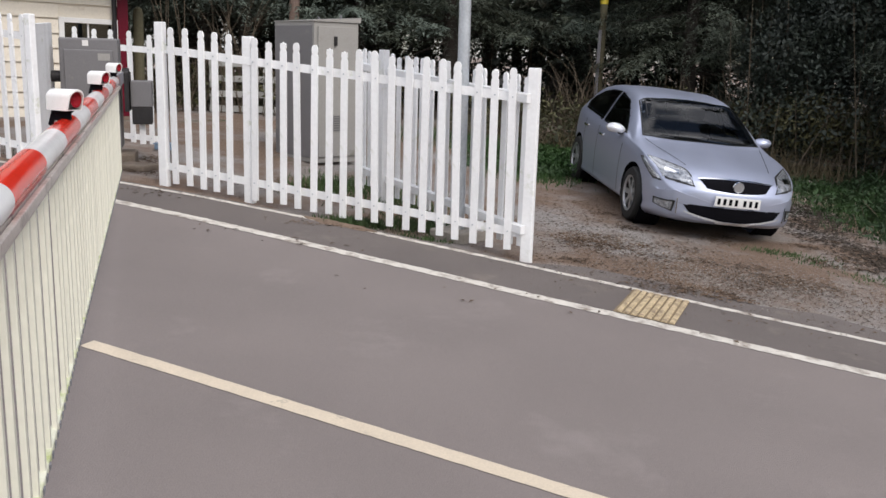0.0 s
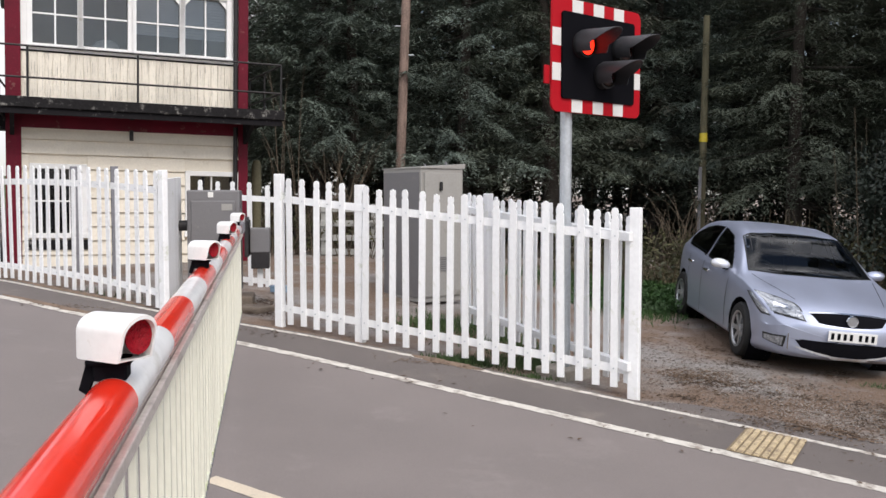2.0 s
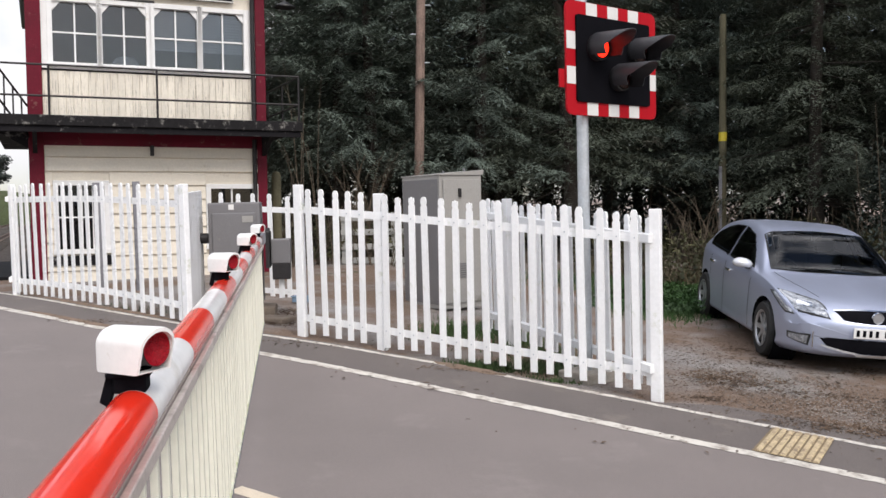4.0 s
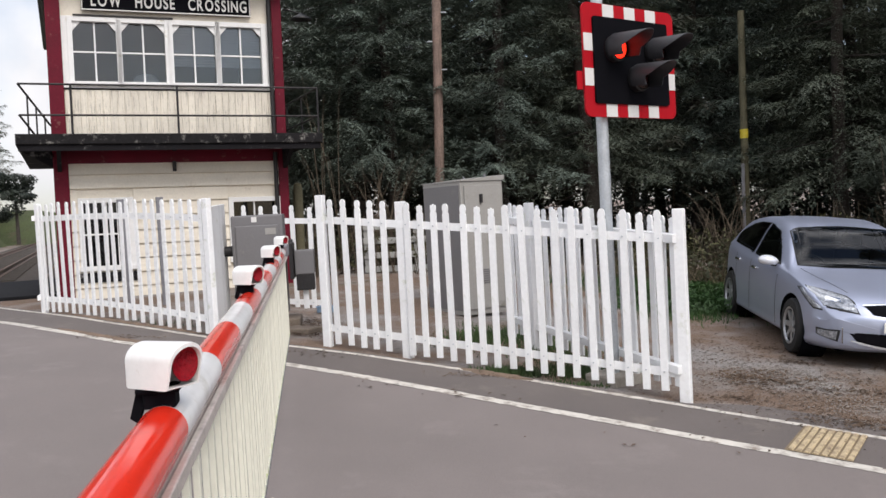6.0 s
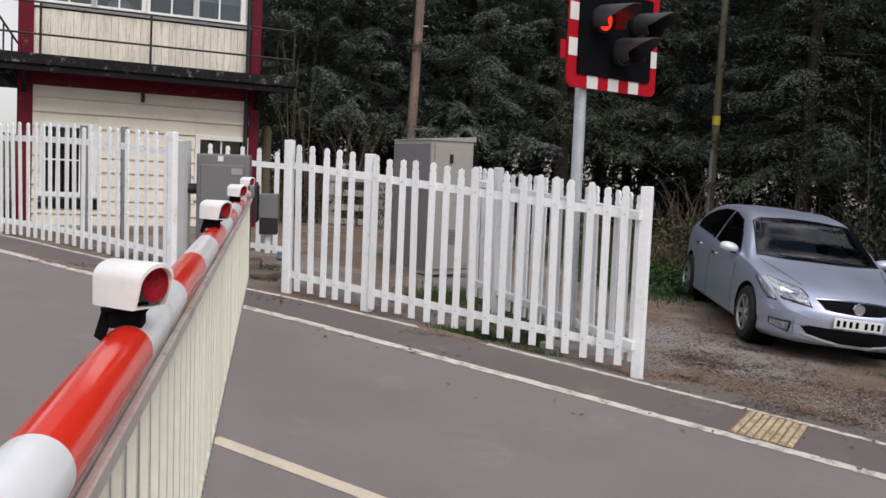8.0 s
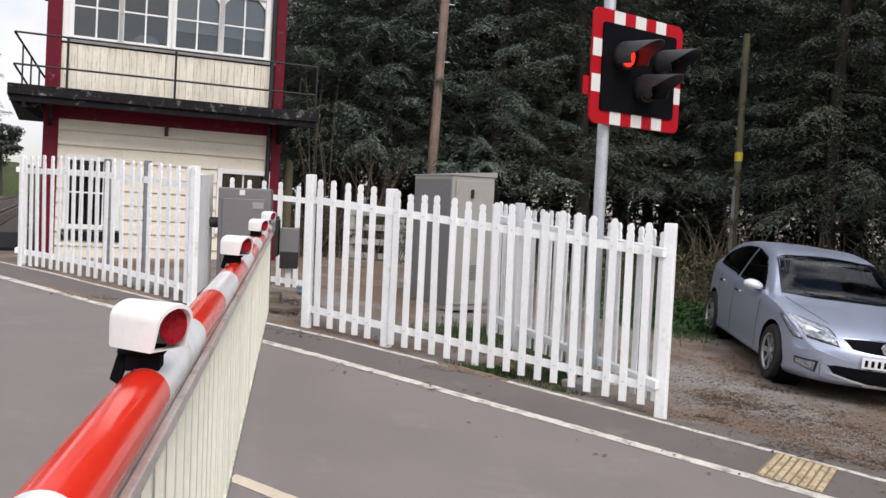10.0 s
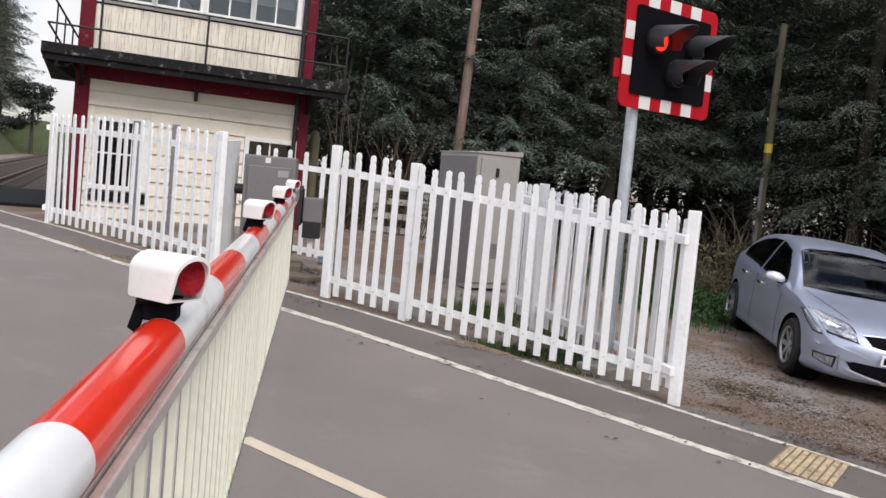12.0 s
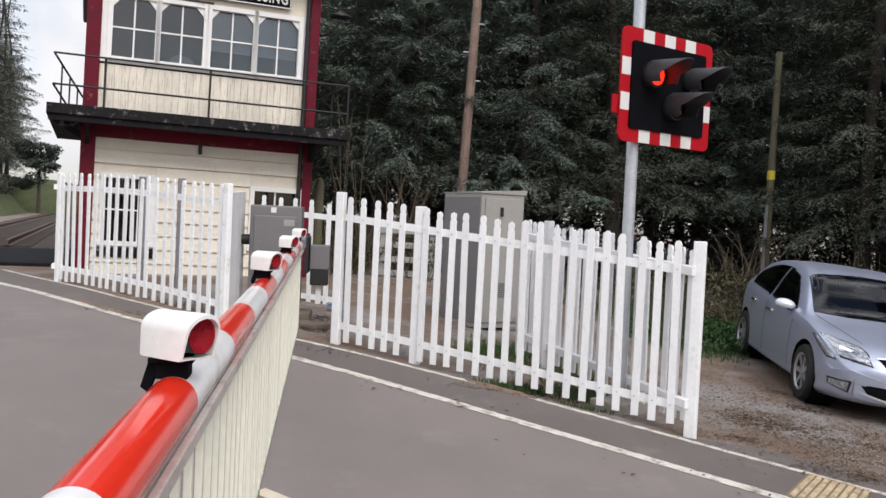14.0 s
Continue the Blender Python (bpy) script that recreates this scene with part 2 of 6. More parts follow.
PEBBLE = leafy("gravel_chips", (0.16, 0.14, 0.125), (0.45, 0.41, 0.37), 0.9)
PLINTH = mat("muddy_concrete", (0.17, 0.135, 0.105), 0.95, vary=0.3, scale=5, bump=0.4)
RUST = mat("rusty_rail", (0.15, 0.095, 0.07), 0.7, metal=0.4, vary=0.25, bump=0.1)
SLEEPER = mat("old_sleeper", (0.06, 0.05, 0.042), 0.9, vary=0.25, bump=0.4, spread=0.15)
BALLAST = mat("ballast", (0.075, 0.058, 0.047), 0.95, vary=0.45, scale=12, fine=45, bump=1.0, reach=0.04)
RUBBER = mat("black_rubber_panel", (0.012, 0.012, 0.014), 0.9, vary=0.3, scale=4, bump=0.4)
for m in (RUBBER, BLACK_WOOD, LICHEN_WOOD):
    m.node_tree.nodes["Principled BSDF"].inputs["Specular IOR Level"].default_value = 0.15
SILVER = mat("silver_car_paint", (0.44, 0.48, 0.61), 0.36, metal=0.6, vary=0.015, scale=3, fine=300, bump=0, coat=0.2)
CHROME = mat("chrome", (0.75, 0.76, 0.78), 0.12, metal=1.0, vary=0.03, bump=0)
ALLOY = mat("alloy_wheel", (0.42, 0.43, 0.45), 0.35, metal=0.7, vary=0.08, bump=0.02)
TYRE = mat("tyre_rubber", (0.018, 0.018, 0.018), 0.8, vary=0.2, bump=0.2)
SEAT_CLOTH = mat("dark_seat_cloth", (0.02, 0.02, 0.022), 0.9, bump=0.1)
PLATE_WHITE = mat("plate_white", (0.75, 0.75, 0.74), 0.4, vary=0.03, bump=0)
HEADLAMP = mat("headlamp_lens", (0.36, 0.38, 0.41), 0.14, metal=0.5, vary=0.55, scale=26, fine=60, bump=0.12, coat=1.0)
# Near-white for silver and chrome parts: reflected sky is put into the colour.
SKY_BRIGHT = mat("sky_bright_trim", (0.72, 0.74, 0.78), 0.25, metal=0.3, vary=0.03, bump=0, coat=0.6)
CAR_GLASS = pane_glass("car_glass", (0.55, 0.6, 0.6), 0.6)
WINDOW_GLASS = pane_glass("window_glass", (0.9, 0.93, 0.95), 0.85, 1.8)
# Darker copy of window_glass: the lower windows' shade is put into its tint.
SHADED_GLASS = pane_glass("shade_tinted_window_glass", (0.6, 0.63, 0.7), 0.6, 1.5)
INTERIOR = mat("dim_interior_wall", (0.3, 0.27, 0.22), 0.85, vary=0.2, scale=1.5)
BLIND = mat("pale_blind_slat", (0.74, 0.76, 0.78), 0.7, vary=0.05)
BRICK = mat("dark_red_brick", (0.2, 0.11, 0.08), 0.85, vary=0.25, scale=8, bump=0.4, spread=0.2)
SLATE = mat("slate", (0.07, 0.07, 0.08), 0.6, vary=0.2, bump=0.2)
BLUE_PLASTIC = mat("blue_plastic", (0.2, 0.3, 0.42), 0.45, vary=0.2, scale=6)
STONE = mat("pale_concrete", (0.34, 0.31, 0.27), 0.9, vary=0.2, scale=5, bump=0.4, stain=(0.2, 0.17, 0.12), stain_amount=0.3)


def ground_material():
    """Brown dirt with grey gravel showing through, mossy patches and grit."""
    m = bpy.data.materials.new("dirt_and_gravel")
    m.use_nodes = True
    n, l = m.node_tree.nodes, m.node_tree.links
    b, tc = n["Principled BSDF"], n.new("ShaderNodeTexCoord")
    b.inputs["Roughness"].default_value = 0.95

    def tex(scale, detail=6, rough=0.6):
        t = n.new("ShaderNodeTexNoise")
        t.inputs["Scale"].default_value, t.inputs["Detail"].default_value, t.inputs["Roughness"].default_value = scale, detail, rough
        l.new(tc.outputs["Object"], t.inputs["Vector"])
        return t.outputs["Fac"]

    def ramp(src, a, z, ca, cz):
        r = n.new("ShaderNodeValToRGB")
        r.color_ramp.elements[0].position, r.color_ramp.elements[1].position = a, z
        r.color_ramp.elements[0].color, r.color_ramp.elements[1].color = (*ca, 1), (*cz, 1)
        l.new(src, r.inputs["Fac"])
        return r.outputs["Color"]

    def mix(fac, a, z):
        x = n.new("ShaderNodeMix")
        x.data_type = "RGBA"
        l.new(fac, x.inputs["Factor"])
        l.new(a, x.inputs["A"])
        l.new(z, x.inputs["B"])
        return x.outputs["Result"]

    grit = tex(55, 4, 0.8)
    dirt = ramp(grit, 0.3, 0.75, (0.11, 0.074, 0.053), (0.33, 0.228, 0.165))
    gravel = ramp(tex(80, 3, 0.8), 0.32, 0.7, (0.19, 0.172, 0.162), (0.46, 0.425, 0.4))
    mask = ramp(tex(0.55, 8, 0.65), 0.46, 0.6, (0, 0, 0), (1, 1, 1))
    moss = ramp(tex(20), 0.3, 0.7, (0.03, 0.045, 0.015), (0.07, 0.1, 0.03))
    green = ramp(tex(0.8, 7, 0.7), 0.6, 0.68, (0, 0, 0), (0.8, 0.8, 0.8))
    l.new(mix(green, mix(mask, dirt, gravel), moss), b.inputs["Base Color"])
    relief = n.new("ShaderNodeBump")
    relief.inputs["Strength"].default_value, relief.inputs["Distance"].default_value = 0.8, 0.03
    l.new(grit, relief.inputs["Height"])
    l.new(relief.outputs["Normal"], b.inputs["Normal"])
    return m


DIRT = ground_material()


# Builders
def part(name, bm, material, parent=None, label="", smooth=False):
    me = bpy.data.meshes.new(name)
    bmesh.ops.recalc_face_normals(bm, faces=bm.faces)
    bm.to_mesh(me)
    bm.free()
    me.materials.append(material)
    if smooth:
        for p in me.polygons:
            p.use_smooth = True
        me.set_sharp_from_angle(angle=radians(38))
    ob = new(name, me)
    ob.parent = parent
    if label:
        tagged(ob, label)
    return ob


def thing(name, m, label, category, group="", kind=""):
    ob = new(name)
    ob.empty_display_size = 0.1
    ob.matrix_world = m
    return tagged(ob, label, category, group, kind)


def box(bm, x0, x1, y0, y1, z0, z1, bevel=0.0, m=None):
    t = Matrix.Translation(((x0 + x1) / 2, (y0 + y1) / 2, (z0 + z1) / 2)) @ Matrix.Diagonal((x1 - x0, y1 - y0, z1 - z0, 1))
    r = bmesh.ops.create_cube(bm, size=1, matrix=(m @ t) if m else t)
    if bevel:
        edges = list({e for v in r["verts"] for e in v.link_edges})
        bmesh.ops.bevel(bm, geom=edges, offset=bevel, segments=2, profile=0.5, affect="EDGES")
    return bm


def boxed(*a, **k):
    return box(bmesh.new(), *a, **k)


def rod(bm, a, b, r0, r1=None, sides=10, caps=True):
    a, b = Vector(a), Vector(b)
    d = b - a
    m = Matrix.Translation((a + b) / 2) @ d.to_track_quat("Z", "Y").to_matrix().to_4x4()
    bmesh.ops.create_cone(bm, cap_ends=caps, segments=sides, radius1=r0, radius2=r0 if r1 is None else r1, depth=d.length, matrix=m)
    return bm


def prism(bm, outline, depth, m=None):
    """An outline in x, z pushed from y = 0 to y = depth."""
    m = m or Matrix()
    lo = [bm.verts.new(m @ Vector((x, 0, z))) for x, z in outline]
    hi = [bm.verts.new(m @ Vector((x, depth, z))) for x, z in outline]
    bm.faces.new(lo)
    bm.faces.new(hi[::-1])
    for i in range(len(lo)):
        j = (i + 1) % len(lo)
        bm.faces.new((lo[j], lo[i], hi[i], hi[j]))
    return bm


def lathe(bm, profile, sides=32, m=None, close=False):
    """Turns a profile of (radius, height) round z."""
    m = m or Matrix()
    rings = [[bm.verts.new(m @ Vector((r * math.cos(2 * math.pi * k / sides), r * math.sin(2 * math.pi * k / sides), h))) for k in range(sides)] for r, h in profile]
    pairs = list(zip(rings, rings[1:])) + ([(rings[-1], rings[0])] if close else [])
    for a, b in pairs:
        for k in range(sides):
            bm.faces.new((a[k], a[(k + 1) % sides], b[(k + 1) % sides], b[k]))
    return bm


def turned(ang, x, y, z=0.0):
    """A pose whose x axis runs at ang degrees round z."""
    return pose(x, y, z, 0, 0, ang)


def smooth_interp(x, xs, ys):
    """A smooth curve through the given points."""
    if x <= xs[0]:
        return ys[0]
    if x >= xs[-1]:
        return ys[-1]
    i = max(k for k in range(len(xs) - 1) if xs[k] <= x)
    h = xs[i + 1] - xs[i]

    def slope(k):
        if k == 0 or k == len(xs) - 1:
            j = min(k, len(xs) - 2)
            return (ys[j + 1] - ys[j]) / (xs[j + 1] - xs[j])
        a, b = (ys[k] - ys[k - 1]) / (xs[k] - xs[k - 1]), (ys[k + 1] - ys[k]) / (xs[k + 1] - xs[k])
        return 0 if a * b <= 0 else 2 * a * b / (a + b)

    t = (x - xs[i]) / h
    return ys[i] * (2 * t**3 - 3 * t**2 + 1) + h * slope(i) * (t**3 - 2 * t**2 + t) + ys[i + 1] * (3 * t**2 - 2 * t**3) + h * slope(i + 1) * (t**3 - t**2)


# The lie of the land: the road climbs to the railway and levels out there
ORIGIN = Vector((0.795, 8.272))
ALONG, ACROSS = Vector((-0.9205, 0.3907)), Vector((0.3907, 0.9205))


def rise(s):
    s = max(s, -14.0)
    if s < 4:
        return -0.123 + 0.095 * s
    if s < 9:
        return 0.257 + 0.095 * (s - 4) - 0.0095 * (s - 4) ** 2
    return 0.4945


def plan(s, w):
    p = ORIGIN + ALONG * s + ACROSS * w
    return p.x, p.y


def land(x, y):
    return rise((Vector((x, y)) - ORIGIN).dot(ALONG))


def on_land(x, y, dz=0.0):
    return Vector((x, y, land(x, y) + dz))


def sheet(name, s_list, w_low, w_high, lift, material, steps=2, parent=None):
    """A sheet that follows the land between two curves along the road."""
    bm = bmesh.new()
    rows = []
    for s in s_list:
        row = []
        for k in range(steps + 1):
            w = w_low(s) + (w_high(s) - w_low(s)) * k / steps
            row.append(bm.verts.new((*plan(s, w), rise(s) + lift)))
        rows.append(row)
    for a, b in zip(rows, rows[1:]):
        for k in range(steps):
            bm.faces.new((a[k], a[k + 1], b[k + 1], b[k]))
    return part(name, bm, material, parent)


def steps_between(a, b, step):
    k = max(1, round(abs(b - a) / step))
    return [a + (b - a) * i / k for i in range(k + 1)]


def edge_line(s):
    return smooth_interp(s, (-30, 1.6, 3.1, 4.25, 5.1, 6.75, 9.5, 11.5, 16), (-0.2, -0.23, -0.3, -0.44, -0.6, -0.48, 0.12, 0.62, 1.9))


def lane_line(s):
    return smooth_interp(s, (-30, 2.6, 3.7, 5.7, 7.2, 9.3, 16), (-1.07, -1.09, -1.145, -1.33, -1.17, -0.75, 0.6))


# Ground, road and markings
s_far = [-900, -300, -120, -50, -30, -20] + steps_between(-15, 14, 0.5) + [20, 40, 100, 300, 900]
bm = bmesh.new()
w_far = [-900, -200, -60, -20, -8, -4, 0, 2, 4, 6, 8, 12, 20, 40, 100, 300, 900]
grid = [[bm.verts.new((*plan(s, w), rise(s) - 0.03)) for w in w_far] for s in s_far]
for a, b in zip(grid, grid[1:]):
    for k in range(len(w_far) - 1):
        bm.faces.new((a[k], a[k + 1], b[k + 1], b[k]))
tagged(part("ground", bm, DIRT), "brown dirt ground with gravel and moss patches", "ground", kind="structure")
road_s = [-60, -40, -25] + steps_between(-15, 12.0, 0.5)
tagged(sheet("road", road_s, lambda s: -9.0, lane_line, 0.0, ASPHALT, 6), "grey-brown asphalt road climbing to the railway", "road", kind="structure")
tagged(sheet("pavement", road_s, lane_line, lambda s: edge_line(s) + (0.42 + 0.05 * math.sin(7 * s) + 0.04 * math.sin(17 * s) if s < -0.2 else 0.1), 0.001, FOOTWAY, 3), "dark asphalt footway strip beside the road", "pavement", kind="structure")


def marking(name, a, b, centre, width, material, label, ragged=1.0):
    wob = lambda s: ragged * (0.003 * math.sin(4 * s) + 0.003 * math.sin(23 * s) + 0.004 * math.sin(37 * s + 1) + 0.003 * math.sin(61 * s))
    ob = sheet(name, steps_between(a, b, 0.05), lambda s: centre(s) - width / 2 + wob(s), lambda s: centre(s) + width / 2 + wob(s + 3), 0.004, material, 1)
    return tagged(ob, label, "road marking", kind="structure")


marking("road_marking", -14, 11.9, lane_line, 0.13, LINE, "worn white painted line along the road edge")
marking("road_marking", -14, 1.6, edge_line, 0.075, LINE, "thin white painted line beside the footway")
marking("road_marking", 2.05, 11.9, edge_line, 0.075, LINE, "thin white painted line at the fence foot")
marking("road_marking", -14, 1.36, lambda s: -3.968, 0.112, CREAM_LINE, "cream painted line in the middle of the road", 0.3)


# Yellow ribbed tactile paving
paving = thing("tactile_paving", Matrix(), "worn yellow ribbed tactile paving between white lines", "tactile paving")
sheet("slab", steps_between(-1.47, -1.0, 0.1), lambda s: -1.015, lambda s: -0.25, 0.008, TACTILE_BED, 2, paving)
for k in range(8):
    s0 = -1.445 + k * 0.058
    bm = bmesh.new()
    low = [(s0 - 0.021, 0.008), (s0 - 0.014, 0.017), (s0 + 0.014, 0.017), (s0 + 0.021, 0.008)]
    ends = [[bm.verts.new((*plan(s, w), rise(s) + h)) for s, h in low] for w in (-1.0, -0.265)]
    for j in range(3):
        bm.faces.new((ends[0][j], ends[0][j + 1], ends[1][j + 1], ends[1][j]))
    bm.faces.new(ends[0])
    bm.faces.new(ends[1][::-1])
    part("rib", bm, TACTILE, paving)


# White palisade fences
def pale_mesh(height, width=0.068, worn=False, thick=0.022):
    """A pale with a notched neck and a rounded head."""
    h, r = height, width / 2
    left = [(-r, 0), (-r, h - 0.105), (-r * 0.76, h - 0.092), (-r * 0.76, h - 0.08), (-r * 0.94, h - 0.062), (-r * 0.9, h - 0.03), (-r * 0.55, h - 0.006), (0, h)]
    if worn:
        left = left[:5] + [(-r * 0.8, h - 0.022), (-r * 0.3, h - 0.026), (0, h - 0.012)]
    outline = left + [(-x, z) for x, z in left[-2::-1]]
    bm = prism(bmesh.new(), outline, thick)
    me = bpy.data.meshes.new("pale")
    bmesh.ops.recalc_face_normals(bm, faces=bm.faces)
    bm.to_mesh(me)
    bm.free()
    me.materials.append(WHITE_WOOD)
    return me


BOLT = bpy.data.meshes.new("bolt")
bm = rod(bmesh.new(), (0, -0.008, 0), (0, 0.002, 0), 0.0075, sides=6)
bm.to_mesh(BOLT)
bm.free()
BOLT.materials.append(GALV)


def fence(a, b, spacing=0.166, height=1.6, ends=(True, True), posts=(), label="white painted timber palisade fence with rounded pales", tilt=0.0, end_height=1.68, gaps=(0.05, 0.05), width=0.068, bolts=True, rails=(0.176, 1.345), places=None, stretch=0.0):
    """A palisade from a to b (plan), pales on the side that faces the road; posts: fractions of its length."""
    a, b = Vector(a), Vector(b)
    run = b - a
    ang = math.degrees(math.atan2(run.y, run.x))
    root = thing("palisade_fence", turned(ang, a.x, a.y), label, "fence", "white palisade fences")
    n = int(run.length / spacing)
    places = places or [(k + 0.5) * run.length / n for k in range(n)]
    end_height = end_height if isinstance(end_height, tuple) else (end_height, end_height)
    pale, worn = pale_mesh(height, width), pale_mesh(height - 0.012, width, True)
    gap = lambda f: gaps[0] + (gaps[1] - gaps[0]) * f
    rng = random.Random(int(run.length * 1000))
    for d in places:
        q = a + run * (d / run.length)
        ob = new("pale", worn if rng.random() < 0.3 else pale)
        ob.parent = root
        ob.matrix_local = pose(d + rng.uniform(-0.008, 0.008), rng.uniform(-0.004, 0.004), land(q.x, q.y) + gap(d / run.length) + rng.uniform(-0.01, 0.01), rng.uniform(-0.6, 0.6), tilt + rng.uniform(-0.7, 0.7), 0) @ Matrix.Diagonal((1, 1, 1 + stretch * (d / run.length - 0.5), 1))
        if bolts:
            for hz in rails:
                ob = new("bolt", BOLT)
                ob.parent = root
                ob.matrix_local = pose(d, 0, land(q.x, q.y) + gap(d / run.length) + hz)
    za, zb = land(a.x, a.y), land(b.x, b.y)
    for hz in rails:
        bm = bmesh.new()
        pieces = 10
        cut = [a + run * (k / pieces) for k in range(pieces + 1)]
        rings = []
        for k, q in enumerate(cut):
            z = land(q.x, q.y) + gap(k / pieces) + hz
            x = run.length * k / pieces
            rings.append([bm.verts.new(v) for v in ((x, 0.024, z - 0.04), (x, 0.07, z - 0.04), (x, 0.07, z + 0.03), (x, 0.024, z + 0.04))])
        for p, q in zip(rings, rings[1:]):
            for j in range(4):
                bm.faces.new((p[j], p[(j + 1) % 4], q[(j + 1) % 4], q[j]))
        bm.faces.new(rings[0])
        bm.faces.new(rings[-1][::-1])
        part("rail", bm, WHITE_WOOD, root)
    spots = ([0.0] if ends[0] else []) + list(posts) + ([1.0] if ends[1] else [])
    for f in spots:
        q = a + run * f
        z = land(q.x, q.y)
        bm = boxed(run.length * f - 0.052, run.length * f + 0.052, 0.03 if 0 < f < 1 else -0.012, 0.11 if 0 < f < 1 else 0.06, z - 0.05, z + (end_height[int(f)] if f in (0.0, 1.0) else 1.635), 0.01)
        part("post", bm, WHITE_WOOD, root)
    return root


POST_R, POST_L = (0.75, 8.27), (-2.98, 9.78)
fence(POST_L, POST_R, posts=(0.258,), height=1.62, end_height=(1.66, 1.705), gaps=(0.01, 0.055), rails=(0.172, 1.377), places=[0.162 + 0.168 * k for k in range(5)] + [1.137 + 0.169 * k for k in range(17)], stretch=0.016)
fence(POST_R, (-0.98, 10.78), posts=(0.42, 0.8), ends=(False, True), height=1.54, gaps=(0.1, 0.06), end_height=1.56, label="white palisade fence running back from the corner", spacing=0.15)
POST_M, POST_END = (-4.36, 9.86), (-8.0, 12.2)
fence(POST_END, POST_M, height=1.56, end_height=1.6, spacing=0.2, gaps=(0.03, 0.02), label="white palisade fence in front of the signal box")
fence(POST_END, (-8.46, 13.05), height=1.5, ends=(False, True), spacing=0.25, end_height=1.45, label="short white palisade return at the fence end")
fence((-5.15, 12.75), (-3.85, 12.5), height=1.57, ends=(False, False), spacing=0.235, gaps=(-0.13, -0.13), label="white palisade fence behind the barrier machine")

# Close-boarded white return beside the machine
panel = thing("fence_panel", turned(104.2, -4.33, 9.92), "white close-boarded fence panel beside the barrier", "fence panel")
for k in range(9):
    d = 0.05 + k * 0.13
    p = panel.matrix_world @ Vector((d, 0, 0))
    part("board", boxed(d - 0.062, d + 0.062, 0, 0.022, land(p.x, p.y) + 0.12, land(p.x, p.y) + 1.5, 0.004), WHITE_WOOD, panel)
p0 = land(-4.3, 10.4)
part("rail", boxed(0, 1.2, 0.024, 0.08, p0 + 1.3, p0 + 1.38, 0.005), WHITE_WOOD, panel)
part("rail", boxed(0, 1.2, 0.024, 0.08, p0 + 0.3, p0 + 0.38, 0.005), WHITE_WOOD, panel)

# Three-rail white fence in the yard
yard = thing("rail_fence", turned(-4, -4.6, 18.0, 0), "white horizontal rail fence in the shaded yard", "fence")
zy = land(-3.8, 18.0)
for hz in (0.06, 0.34, 0.63, 0.92):
    part("rail", boxed(0, 2.2, 0, 0.03, zy + hz - 0.06, zy + hz + 0.06, 0.004), SHADED_RAIL, yard)
for x in (0.05, 1.1, 2.15):
    part("post", boxed(x - 0.05, x + 0.05, 0.032, 0.13, zy - 0.05, zy + 1.02, 0.006), SHADED_RAIL, yard)

# Grey steel posts behind the fence
for x, y in ((-6.46, 13.0), (-7.13, 13.05)):
    g = thing("steel_post", turned(35, x, y, land(x, y)), "grey weathered steel post behind the palisade", "post", "grey steel posts")
    part("channel", boxed(-0.05, 0.05, 0, 0.02, -0.05, 1.62, 0.003), GREY_STEEL, g)
    part("flange", boxed(-0.05, -0.034, 0.021, 0.09, -0.05, 1.62, 0.003), GREY_STEEL, g)
    part("flange", boxed(0.034, 0.05, 0.021, 0.09, -0.05, 1.62, 0.003), GREY_STEEL, g)

# Barrier boom: a red and white pole with lamps and a hanging skirt
LAMP_A, LAMP_B = Vector((-0.775, 1.615, 1.433)), Vector((-2.959, 8.503, 1.472))
beam = (LAMP_B - LAMP_A).normalized()
level = Vector((beam.x, beam.y, 0)).normalized()
side = Vector((level.y, -level.x, 0))
axis0 = LAMP_A + side * -0.039 + Vector((0, 0, -0.116))
boom_m = Matrix.Translation(axis0) @ Matrix((level, -side, Vector((0, 0, 1)))).transposed().to_4x4() @ Matrix.Rotation(-math.asin(beam.z), 4, "Y")
boom = thing("barrier_boom", boom_m, "red and white striped level crossing boom with skirt", "barrier")
R = 0.046
START, FINISH = -1.5, 7.45
STRIPE = 0.66
STRIPE_START = -0.03
edges = []
e = STRIPE_START
while e > START:
    e -= STRIPE
    edges.insert(0, e)
edges[0] = START
e = STRIPE_START
while e < FINISH:
    edges.append(e)
    e += STRIPE
edges.append(FINISH)
for k, (a, b) in enumerate(zip(edges, edges[1:])):
    red = round((a - STRIPE_START) / STRIPE) % 2 == 1 if a > START else False
    bm = rod(bmesh.new(), (a, 0, 0), (b, 0, 0), R, sides=36, caps=True)
    part("red_band" if red else "white_band", bm, RED if red else BOOM_WHITE, boom, "glossy red band" if red else "glossy white band", smooth=True)
bm = prism(bmesh.new(), [(-0.012, -0.1), (0.012, -0.1), (0.014, -0.036), (-0.014, -0.036)], FINISH - START, Matrix.Translation((START, -0.02, 0)) @ Matrix.Rotation(radians(-90), 4, "Z"))
part("channel", bm, CHANNEL, boom, "dull aluminium channel under the pole")
part("side_strip", boxed(START, FINISH, -0.052, -0.036, -0.07, -0.042, 0.003), CHANNEL, boom)
# the skirt: upright hollow slats with gaps between them, held by a hem strip
slat = bpy.data.meshes.new("skirt_slat")
bm = boxed(-0.013, 0.013, -0.008, 0.008, -0.824, -0.085, 0.002)
bmesh.ops.recalc_face_normals(bm, faces=bm.faces)
bm.to_mesh(slat)
bm.free()
slat.materials.append(SKIRT)
k = START + 0.05
rng = random.Random(4)
